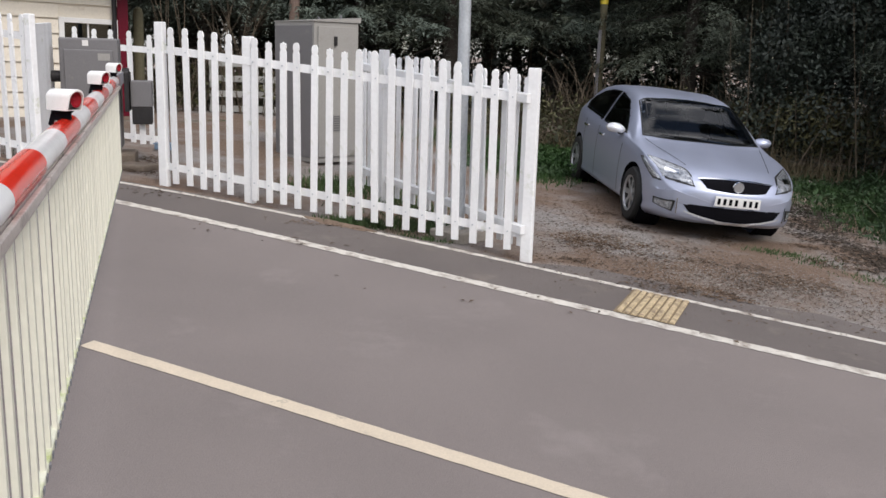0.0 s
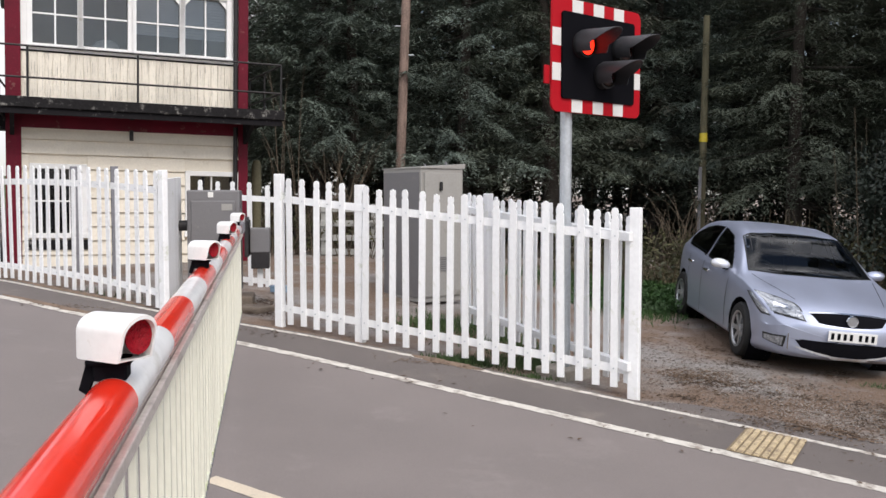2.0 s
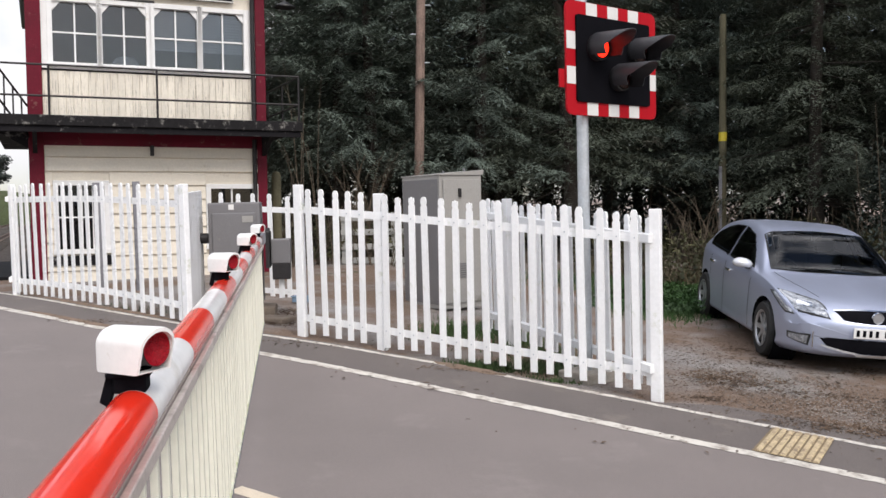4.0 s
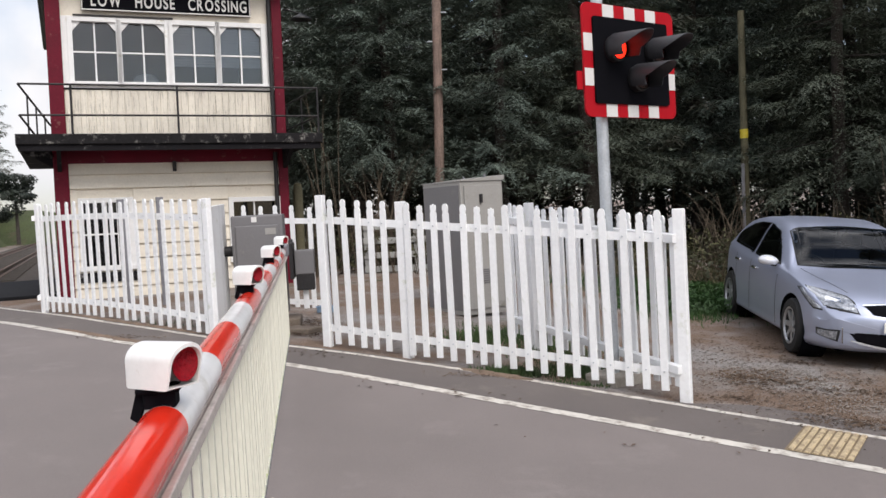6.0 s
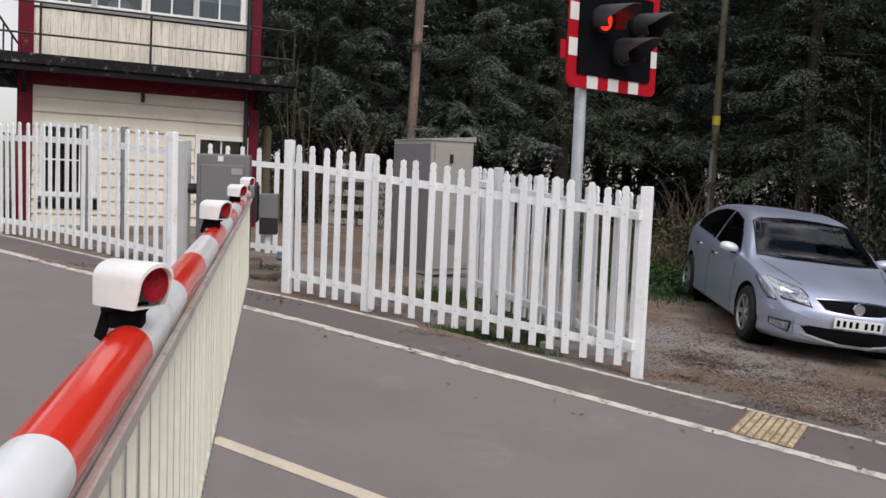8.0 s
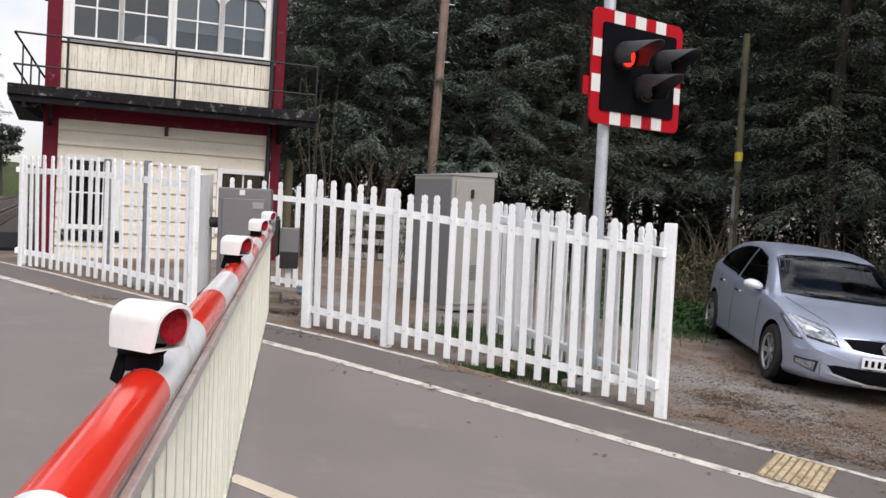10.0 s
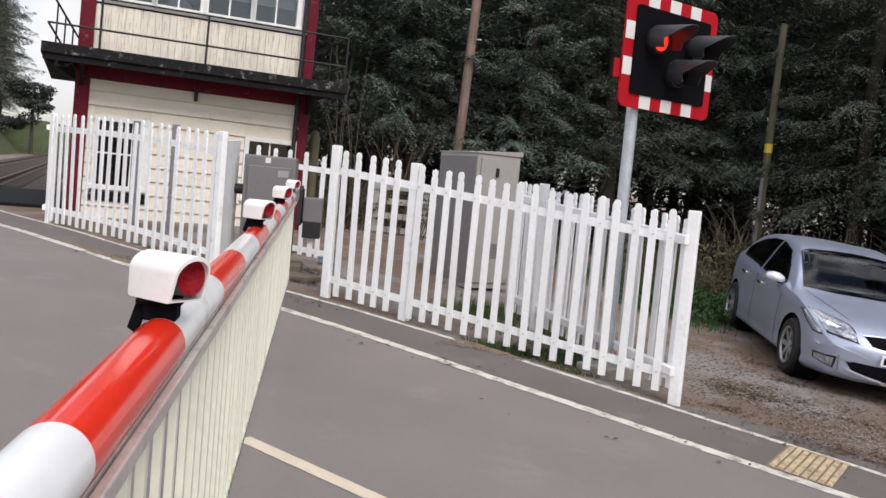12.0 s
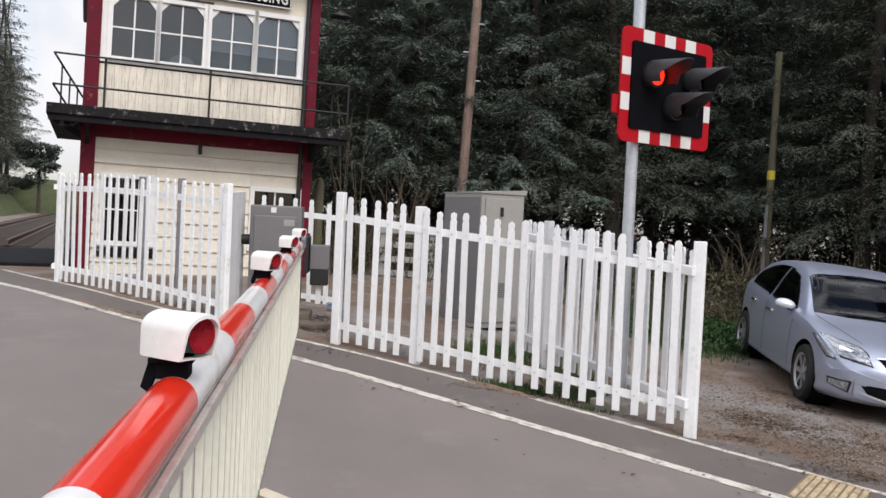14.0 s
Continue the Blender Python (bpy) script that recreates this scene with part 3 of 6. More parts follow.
while k < FINISH - 0.05:
    ob = new("skirt_slat", slat)
    ob.parent = boom
    ob.matrix_local = pose(k, -0.02 + rng.uniform(-0.002, 0.002), 0, rng.uniform(-0.15, 0.15), rng.uniform(-0.15, 0.15), rng.uniform(-2, 2))
    k += 0.152
part("hem_strip", boxed(START, FINISH - 0.02, -0.031, -0.009, -0.838, -0.815, 0.003), ALGAE, boom, "cream hem strip with green algae")
bm = bmesh.new()
k = START + 0.02
while k < FINISH - 0.05:
    box(bm, k - 0.012, k + 0.012, -0.035, -0.0315, -0.836, -0.818)
    k += 0.076
tagged(part("hem_clip", bm, GREY_STEEL, boom), kind="stuff")


def boom_lamp(x):
    """A white hooded lamp on a black bracket clamped to the pole."""
    lamp = part("lamp_housing", bmesh.new(), LAMP_WHITE, boom)
    me = lamp.data
    bm = bmesh.new()
    prof = []
    for k in range(17):
        t = math.pi * k / 16
        prof.append((0.047 * math.cos(t), 0.012 + 0.037 * math.sin(t)))
    prof = [(0.047, -0.045), *prof, (-0.047, -0.045)]
    front, back = -0.058, 0.062
    m = Matrix()
    rings = []
    for y, sc, lean in ((front, 1.0, 0.022), (front + 0.004, 1.03, 0.02), (back - 0.008, 1.0, 0), (back, 0.93, 0)):
        rings.append([bm.verts.new((-py * sc, y + lean * (pz + 0.045) / 0.09 * -1, pz * sc)) for py, pz in prof])
    for a, b in zip(rings, rings[1:]):
        for k in range(len(prof)):
            j = (k + 1) % len(prof)
            bm.faces.new((a[k], a[j], b[j], b[k]))
    bm.faces.new(rings[-1])
    inner = [bm.verts.new((v.co.x * 0.88, v.co.y + 0.0, (v.co.z - 0.003) * 0.88)) for v in rings[0]]
    deep = [bm.verts.new((v.co.x, v.co.y + 0.02, v.co.z)) for v in inner]
    for k in range(len(prof)):
        j = (k + 1) % len(prof)
        bm.faces.new((rings[0][j], rings[0][k], inner[k], inner[j]))
        bm.faces.new((inner[j], inner[k], deep[k], deep[j]))
    bmesh.ops.recalc_face_normals(bm, faces=bm.faces)
    bm.to_mesh(me)
    bm.free()
    for p in me.polygons:
        p.use_smooth = True
    me.set_sharp_from_angle(angle=radians(35))
    turn_lamp = pose(0, 0, 0, 0, 0, -37) @ Matrix.Scale(0.88, 4)
    lamp.matrix_local = Matrix.Translation((x - 0.012, -0.003, 0.121)) @ turn_lamp
    bm = bmesh.new()
    lathe(bm, [(0.0001, -0.010), (0.02, -0.008), (0.035, -0.001), (0.039, 0.006)], 28, pose(0, 0, 0, 90, 0, 0))
    lens = part("red_lens", bm, RED_LENS, lamp, "dark red ribbed lens", smooth=True)
    lens.matrix_local = pose(0.003, -0.06, 0.004) @ Matrix.Scale(0.95, 4)
    bm = boxed(-0.035, 0.035, -0.035, 0.046, 0.07, 0.081, 0.004)
    box(bm, -0.028, 0.028, -0.026, 0.034, 0.04, 0.072, 0.004)
    prism(bm, [(0.024, 0.074), (0.046, 0.074), (0.06, 0.024), (0.046, 0.014)], 0.036, Matrix.Translation((-0.018, 0, 0)) @ Matrix(((0, 1, 0, 0), (1, 0, 0, 0), (0, 0, 1, 0), (0, 0, 0, 1))))
    br = part("bracket", bm, MATT_BLACK, boom, "black clamp bracket")
    br.matrix_local = pose(x, 0.0, 0)


SPAN = (LAMP_B - LAMP_A).length
for k in range(4):
    boom_lamp(SPAN * k / 3)

# Barrier machine: grey cabinet with arm and counterweight
mx, my = -4.1, 10.85
mz = land(mx, my)
machine = thing("barrier_machine", turned(15, mx, my, mz), "grey steel level crossing barrier machine cabinet", "barrier machine")
part("plinth", boxed(-0.4, 0.45, -0.15, 0.4, -0.15, 0.06, 0.02), PLINTH, machine)
part("cabinet", boxed(-0.34, 0.3, -0.02, 0.36, 0.11, 1.37, 0.02), GREY_PAINT, machine)
door = part("door", boxed(-0.29, 0.24, -0.045, -0.022, 0.2, 1.24, 0.012), GREY_PAINT, machine)
part("notice", boxed(-0.085, -0.02, -0.026, -0.021, 1.28, 1.345), SIGN_WHITE, machine, "small white notice")
part("notice", boxed(0.08, 0.21, -0.052, -0.046, 1.12, 1.2), PALE_GREY, machine, "pale grey maker's plate")
part("shaft", rod(bmesh.new(), (-0.47, 0.12, 0.93), (-0.34, 0.12, 0.93), 0.065, sides=20), BLACK_IRON, machine, smooth=True)
part("hub", rod(bmesh.new(), (0.3, 0.1, 0.95), (0.4, 0.1, 0.95), 0.09, sides=24), BLACK_IRON, machine, smooth=True)
bm = boxed(0.36, 0.41, -0.2, 0.25, 0.55, 1.0, 0.012)
part("arm", bm, BLACK_IRON, machine)
part("counterweight", boxed(0.42, 0.66, -0.1, 0.2, 0.6, 0.9, 0.012), GREY_PAINT, machine)
part("weight_plate", boxed(0.43, 0.65, -0.09, 0.19, 0.4, 0.6, 0.008), BLACK_IRON, machine)
part("tail", boxed(0.5, 0.57, -0.01, 0.02, 0.16, 0.4, 0.006), WHITE_WOOD, machine)
# boom root socket, joined to the boom's end
socket = part("socket", boxed(FINISH - 0.12, FINISH + 0.75, -0.055, 0.055, -0.06, 0.06, 0.012), GREY_STEEL, boom)

crate = thing("blue_crate", turned(-8, -3.62, 11.95, land(-3.62, 11.95)), "faded blue plastic cable trough lid", "crate")
part("body", boxed(-0.12, 0.12, -0.07, 0.07, 0, 0.07, 0.012), BLUE_PLASTIC, crate)
part("rim", boxed(-0.13, 0.13, -0.08, 0.08, 0.071, 0.088, 0.006), BLUE_PLASTIC, crate)
slab2 = thing("concrete_slab", turned(-20, -3.55, 10.6, land(-3.55, 10.6)), "pale worn concrete slab in the dirt", "slab")
part("slab", boxed(-0.22, 0.22, -0.16, 0.16, -0.08, 0.02, 0.02), PLINTH, slab2)

# Road traffic signal on a galvanised post
PX, PY = 0.143, 8.95
pz = land(PX, PY)
signal = thing("crossing_signal", turned(48, PX, PY, pz), "level crossing traffic signal with chequered red-white board", "traffic signal")
part("post", rod(bmesh.new(), (0, 0, -0.1), (0, 0, 4.6), 0.057, sides=28), GALV, signal, "galvanised steel tube post", smooth=True)
part("base", boxed(-0.2, 0.2, -0.2, 0.2, -0.1, 0.06, 0.02), STONE, signal)
BX0, BX1, BZ0, BZ1 = -0.358, 0.985, 2.478 - pz, 3.539 - pz


def rounded(x0, x1, z0, z1, r, n=6):
    pts = []
    for cx, cz, a in ((x1 - r, z1 - r, 0), (x0 + r, z1 - r, 90), (x0 + r, z0 + r, 180), (x1 - r, z0 + r, 270)):
        pts += [(cx + r * math.cos(radians(a + 90 * k / n)), cz + r * math.sin(radians(a + 90 * k / n))) for k in range(n + 1)]
    return pts


board = part("backing_board", prism(bmesh.new(), rounded(BX0, BX1, BZ0, BZ1, 0.08), 0.02, Matrix.Translation((0, -0.13, 0))), SIGN_RED, signal, "red and white chequered border board")
IX0, IX1, IZ0, IZ1 = BX0 + 0.125, BX1 - 0.125, BZ0 + 0.125, BZ1 - 0.125
part("black_board", prism(bmesh.new(), rounded(IX0, IX1, IZ0, IZ1, 0.03), 0.02, Matrix.Translation((0, -0.152, 0))), MATT_BLACK, board, "matt black centre board")
for k in range(3):
    w = (IX1 - IX0) / 7
    c = IX0 + w * (2 * k + 1.5)
    for z0, z1 in ((BZ0 + 0.003, IZ0 - 0.002), (IZ1 + 0.002, BZ1 - 0.003)):
        part("white_square", boxed(c - w / 2, c + w / 2, -0.1345, -0.1305, z0, z1), SIGN_WHITE, board)
for k in range(2):
    h = (IZ1 - IZ0) / 5
    c = IZ0 + h * (2 * k + 1.5)
    for x0, x1 in ((BX0 + 0.003, IX0 - 0.002), (IX1 + 0.002, BX1 - 0.003)):
        part("white_square", boxed(x0, x1, -0.1345, -0.1305, c - h / 2, c + h / 2), SIGN_WHITE, board)
part("side_reflector", boxed(BX0 - 0.07, BX0 - 0.004, -0.11, -0.09, BZ0 + 0.25, BZ0 + 0.42, 0.004), SIGN_RED, signal)
for hz in (BZ0 + 0.2, BZ1 - 0.2):
    part("clamp", boxed(-0.075, 0.075, -0.108, 0.075, hz - 0.03, hz + 0.03, 0.008), GREY_STEEL, signal)


def signal_lamp(x, z, lit):
    ob = part("lamp_case", lathe(bmesh.new(), [(0.125, 0), (0.125, 0.07), (0.11, 0.075)], 32, Matrix.Translation((x, -0.155, z)) @ pose(0, 0, 0, 90, 0, 0)), BLACK_PLASTIC, signal, smooth=True)
    bm = bmesh.new()
    n, depth = 28, 0.41
    inner, outer = [], []
    for k in range(n + 1):
        a = radians(-35 + 250 * k / n)
        reach = depth * (0.42 + 0.58 * max(0, math.sin(a)) ** 0.8)
        for r, store in ((0.14, outer), (0.133, inner)):
            store.append([bm.verts.new((x + r * math.cos(a), -0.2 - reach * f, z + r * math.sin(a) - 0.06 * f * reach)) for f in (0, 0.5, 1)])
    for ring, flip in ((outer, False), (inner, True)):
        for a, b in zip(ring, ring[1:]):
            for j in range(2):
                bm.faces.new((a[j], a[j + 1], b[j + 1], b[j]) if not flip else (b[j], b[j + 1], a[j + 1], a[j]))
    for a, b, c, d in zip(outer, outer[1:], inner, inner[1:]):
        bm.faces.new((a[2], c[2], d[2], b[2]))
    part("hood", bm, HOOD, ob, "black hood over the lens", smooth=True)
    part("lens", lathe(bmesh.new(), [(0.001, 0.032), (0.06, 0.026), (0.1, 0.008)], 28, Matrix.Translation((x, -0.222, z)) @ pose(0, 0, 0, 90, 0, 0)), RED_LIT if lit else DARK_LENS, ob, "lit red lens" if lit else "", smooth=True)


signal_lamp(0.03, 3.12 - pz, True)
signal_lamp(0.62, 3.12 - pz, False)
signal_lamp(0.345, 2.85 - pz, False)

# Grey equipment cabinet
cab = thing("equipment_cabinet", turned(39.5, -1.72, 12.1, land(-1.6, 12.3)), "tall grey steel railway equipment cabinet", "cabinet")
ct = 2.05 - land(-1.6, 12.3)
part("body", boxed(0, 0.68, 0, 1.02, 0, ct, 0.01), PALE_GREY, cab)
# darker sheet over the left face, standing in for its shade
part("shaded_side", boxed(-0.012, -0.003, 0.03, 0.99, 0.06, ct - 0.05, 0.003), GREY_PAINT, cab, "cabinet side in darker grey for the face turned from the sun")
part("roof", prism(bmesh.new(), [(-0.012, ct), (0.7, ct), (0.71, ct + 0.07), (-0.012, ct + 0.012)], 1.05, Matrix.Translation((0, -0.02, 0))), PALE_GREY, cab)
part("door", boxed(0.05, 0.63, -0.025, -0.003, 0.08, ct - 0.06, 0.006), PALE_GREY, cab)
part("handle", boxed(0.28, 0.32, -0.06, -0.026, ct - 0.3, ct - 0.18, 0.008), BLACK_IRON, cab)
for k in range(7):
    part("vent_slat", boxed(0.25, 0.42, -0.034, -0.026, 0.42 + 0.03 * k, 0.435 + 0.03 * k), GREY_PAINT, cab)
for x, y in ((0.42, 0.03), (0.62, 0.9)):
    part("lifting_eye", rod(bmesh.new(), (x, y, ct + 0.02), (x, y, ct + 0.09), 0.016, sides=10), GREY_STEEL, cab)

# Small grey signs and boxes fixed on the rear fence
tag = thing("junction_box", turned(100, 0.0, 9.72, land(0, 9.7) + 1.1), "small grey junction box on the fence post", "junction box")
part("body", boxed(-0.05, 0.05, -0.2, -0.1, 0, 0.14, 0.01), GREY_PAINT, tag)
part("cable", rod(bmesh.new(), (0, -0.15, -1.0), (0, -0.15, 0), 0.012, sides=8), BLACK_PLASTIC, tag)


# Telegraph poles
IRON0 = 4.25


def pole(x, y, top, r, wood, lean, label, steps):
    z = land(x, y)
    p = thing("telegraph_pole", pose(x, y, z, 0, lean, 0), label, "telegraph pole")
    part("shaft", rod(bmesh.new(), (0, 0, -0.2), (0, 0, top - z), r, r * 0.8, sides=20), wood, p, smooth=True)
    for k in range(steps):
        s = -1 if k % 2 else 1
        part("step_iron", rod(bmesh.new(), (s * r * 0.8, -0.02, IRON0 + 0.62 * k), (s * (r + 0.1), -0.02, IRON0 + 0.62 * k), 0.016, sides=8), GALV, p)
    return p


pole(-3.34, 19.9, 9.0, 0.113, POLE_WOOD, 2.1, "weathered brown wooden telegraph pole with step irons", 7)
p2 = pole(3.4, 21.2, 5.7, 0.09, MOSSY_POLE, 0.6, "mossy wooden pole with a yellow band at the wood", 0)
part("yellow_band", rod(bmesh.new(), (0, 0, 2.76), (0, 0, 2.96), 0.089, sides=20), YELLOW, p2, smooth=True)
part("cable_guard", boxed(-0.1, -0.03, -0.125, -0.09, 0, 2.2, 0.01), GREY_STEEL, p2)

# Signal box
BASE = Vector((-5.79, 16.33, 0))
BOX_POSE = Matrix.Translation(BASE) @ pose(0, 0, 0, 0, 0, 31.8) @ pose(0, 0, 0, 0, 0.9, 0)
sbox = thing("signal_box", BOX_POSE, "cream and maroon timber railway signal box", "signal box")
# local: x along the end wall, y into the box, z up
XL, XR, DEEP = -3.64, 0.06, 7.0
GZ, FLOOR, SILL, HEAD, EAVE = 0.35, 3.12, 4.06, 5.2, 6.05
# lower end wall with real openings
WIN_A, WIN_B = (-3.4, -2.66, 0.98, 2.08), (-0.84, -0.06, 1.0, 2.02)


def wall_piece(x0, x1, z0, z1, name="wall_panel", y0=0.0, y1=0.12, m=CREAM_WOOD):
    return part(name, boxed(x0, x1, y0, y1, z0, z1), m, sbox)


for x0, x1, z0, z1 in ((XL, XR, GZ - 0.3, 0.9), (XL, XR, 2.12, FLOOR - 0.1), (XL, WIN_A[0], 0.9, 2.12), (WIN_A[1], WIN_B[0], 0.9, 2.12), (WIN_B[1], XR, 0.9, 2.12), (WIN_B[0], WIN_B[1], 0.9, 1.0), (WIN_B[0], WIN_B[1], 2.03, 2.12)):
    wall_piece(x0, x1, z0, z1)
# weatherboards
z = 0.353
while z < 2.75:
    top = min(z + 0.243, 2.78)
    spans = [(XL + 0.02, XR - 0.02)]
    for w0, w1, b0, b1 in (WIN_A, WIN_B):
        if top > b0 - 0.08 and z < b1 + 0.08:
            spans = [piece for s in spans for piece in ((s[0], min(s[1], w0 - 0.09)), (max(s[0], w1 + 0.09), s[1])) if piece[1] - piece[0] > 0.05]
    for a, b in spans:
        bm = bmesh.new()
        prism(bm, [(0, z + 0.026), (-0.052, z + 0.016), (-0.016, top), (0, top)], b - a, Matrix.Translation((a, -0.002, 0)) @ Matrix(((0, 1, 0, 0), (1, 0, 0, 0), (0, 0, 1, 0), (0, 0, 0, 1))))
        part("weatherboard", bm, CREAM_WOOD, sbox)
    z += 0.245
part("brick_plinth", boxed(XL - 0.02, XR + 0.02, -0.05, 0.0, GZ - 0.3, 0.38), BRICK, sbox, "dark brick plinth")


def sash(x0, x1, z0, z1, cols, rows, name="window", y=0.03, glass=WINDOW_GLASS, arch=False):
    """A window with frame, glazing bars, panes; arch: chamfered upper corners."""
    f = 0.06
    w = part(name, boxed(x0 - 0.085, x0, -0.06, 0.05, z0 - 0.085, z1 + 0.085, 0.004), WHITE_FRAME, sbox)
    part("frame", boxed(x1, x1 + 0.085, -0.06, 0.05, z0 - 0.085, z1 + 0.085, 0.004), WHITE_FRAME, w)
    part("frame", boxed(x0, x1, -0.058, 0.05, z1, z1 + 0.083, 0.004), WHITE_FRAME, w)
    part("sill", boxed(x0 - 0.1, x1 + 0.1, -0.09, 0.05, z0 - 0.083, z0, 0.006), WHITE_FRAME, w)
    for k in range(1, cols):
        c = x0 + (x1 - x0) * k / cols
        part("glazing_bar", boxed(c - 0.014, c + 0.014, y - 0.018, y + 0.018, z0, z1), WHITE_FRAME, w)
    for k in range(1, rows):
        c = z0 + (z1 - z0) * k / rows
        part("glazing_bar", boxed(x0, x1, y - 0.015, y + 0.015, c - 0.014, c + 0.014), WHITE_FRAME, w)
    for i in range(cols):
        for j in range(rows):
            a, b = x0 + (x1 - x0) * i / cols, x0 + (x1 - x0) * (i + 1) / cols
            c, d = z0 + (z1 - z0) * j / rows, z0 + (z1 - z0) * (j + 1) / rows
            part("pane", boxed(a + 0.002, b - 0.002, y + 0.019, y + 0.023, c + 0.002, d - 0.002), glass, w)
    if arch:
        for sx, xx in ((1, x0), (-1, x1)):
            part("corner_block", prism(bmesh.new(), [(xx, z1), (xx + sx * 0.14, z1), (xx, z1 - 0.16)] if sx > 0 else [(xx, z1), (xx, z1 - 0.16), (xx - 0.14, z1)], 0.05, Matrix.Translation((0, -0.015, 0))), WHITE_FRAME, w)
    return w


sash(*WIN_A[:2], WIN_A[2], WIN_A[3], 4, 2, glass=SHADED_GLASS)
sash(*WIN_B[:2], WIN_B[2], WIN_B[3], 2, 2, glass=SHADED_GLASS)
part("sill_strip", boxed(WIN_A[0] - 0.11, WIN_A[1] + 0.11, -0.075, -0.056, 0.7, 0.87, 0.004), BLACK_WOOD, sbox, "black strip under the window sill")
# corner posts
for x0, x1 in ((XL - 0.2, XL + 0.04), (XR - 0.04, XR + 0.14)):
    part("corner_post", boxed(x0, x1, -0.06, 0.16, GZ - 0.35, FLOOR - 0.12, 0.01), MAROON, sbox, "maroon painted corner post")
    part("corner_post", boxed(x0, x1, -0.06, 0.16, FLOOR + 0.02, EAVE, 0.01), MAROON, sbox, "maroon painted corner post")
part("downpipe", rod(bmesh.new(), (XR - 0.1, -0.1, GZ), (XR - 0.1, -0.1, FLOOR - 0.2), 0.04, sides=14), BLACK_IRON, sbox, smooth=True)
part("downpipe", rod(bmesh.new(), (XR - 0.1, -0.1, FLOOR + 0.05), (XR - 0.1, -0.1, EAVE), 0.04, sides=14), BLACK_IRON, sbox, smooth=True)
part("beam", boxed(XL, XR, -0.05, -0.031, 2.76, FLOOR - 0.11, 0.004), MAROON, sbox, "maroon beam under the walkway")
part("bracket", boxed(-1.88, -1.82, -0.12, -0.051, 2.6, 2.78, 0.006), BLACK_IRON, sbox)
# side and back walls, floors
part("wall_panel", boxed(XL - 0.06, XL + 0.06, 0.17, DEEP, GZ - 0.3, FLOOR - 0.1), CREAM_WOOD, sbox)
part("wall_panel", boxed(XR - 0.06, XR + 0.06, 0.17, DEEP, GZ - 0.3, EAVE), CREAM_WOOD, sbox)
part("wall_panel", boxed(XL, XR, DEEP, DEEP + 0.12, GZ - 0.3, EAVE), CREAM_WOOD, sbox)
part("floor_deck", boxed(XL + 0.07, XR - 0.07, 0.13, DEEP - 0.01, FLOOR - 0.1, FLOOR), BLACK_WOOD, sbox)
part("inner_wall", boxed(XL + 0.1, XR - 0.1, 3.2, 3.3, GZ - 0.2, EAVE - 0.05), INTERIOR, sbox)
part("wall_panel", boxed(XL - 0.06, XL + 0.06, 0.17, DEEP, FLOOR, SILL), CREAM_WOOD, sbox)
for k in range(5):
    yy = 0.17 + k * 1.6
    part("mullion", boxed(XL - 0.05, XL + 0.05, yy, yy + 0.12, SILL, EAVE - 0.5), WHITE_FRAME, sbox)
part("side_pane", boxed(XL - 0.004, XL + 0.004, 0.3, DEEP - 0.2, SILL, EAVE - 0.5), WINDOW_GLASS, sbox)
part("wall_panel", boxed(XL - 0.06, XL + 0.06, 0.17, DEEP, EAVE - 0.5, EAVE), CREAM_WOOD, sbox)
part("ceiling_boards", boxed(XL + 0.07, XR - 0.07, 0.13, DEEP - 0.01, EAVE - 0.04, EAVE), INTERIOR, sbox)
# upper end wall: vertical boards, window band, fascia
part("wall_panel", boxed(XL + 0.04, XR - 0.04, 0.0, 0.1, FLOOR, SILL - 0.005), PEELING, sbox)
n = 30
for k in range(n):
    w = (XR - XL - 0.1) / n
    a = XL + 0.05 + k * w
    part("vertical_board", boxed(a + 0.003, a + w - 0.003, -0.018 - 0.003 * (k % 3), -0.001, FLOOR + 0.01, SILL - 0.03, 0.003), PEELING, sbox, "cream board with peeling paint" if k == 0 else "")
part("wall_panel", boxed(XL + 0.04, XR - 0.04, 0.0, 0.1, HEAD + 0.09, EAVE), CREAM_WOOD, sbox)
part("sill_rail", boxed(XL + 0.04, XR - 0.04, -0.05, 0.1, SILL, SILL + 0.04, 0.006), WHITE_FRAME, sbox)
part("sill_lip", boxed(XL + 0.04, XR - 0.04, -0.03, -0.002, SILL - 0.026, SILL - 0.003), BLACK_WOOD, sbox)
part("jamb", boxed(XL + 0.04, -3.5, -0.02, 0.1, SILL + 0.04, HEAD + 0.09), WHITE_FRAME, sbox)
part("jamb", boxed(-0.1, XR - 0.04, -0.02, 0.1, SILL + 0.04, HEAD + 0.09), WHITE_FRAME, sbox)
for x0, x1 in ((-3.42, -2.71), (-2.63, -1.9), (-1.76, -1.02), (-0.93, -0.19)):
    sash(x0, x1, 4.17, HEAD, 2, 2, "sash_window", arch=True)
part("sliding_rail", boxed(-3.4, -1.75, -0.075, -0.05, HEAD + 0.085, HEAD + 0.115), BLACK_IRON, sbox)
# blinds behind the pair of windows on the far side
for x0, x1 in ((-1.76, -1.02), (-0.93, -0.19)):
    for k in range(14):
        part("blind_slat", boxed(x0, x1, 0.075, 0.081, 4.48 + 0.05 * k, 4.525 + 0.05 * k), BLIND, sbox)
part("desk", boxed(-1.9, -0.1, 0.3, 0.9, 4.05, 4.1), MAROON, sbox)
part("desk", boxed(-3.3, -1.95, 0.5, 0.9, 4.02, 4.07), BLACK_WOOD, sbox)
bm = bmesh.new()
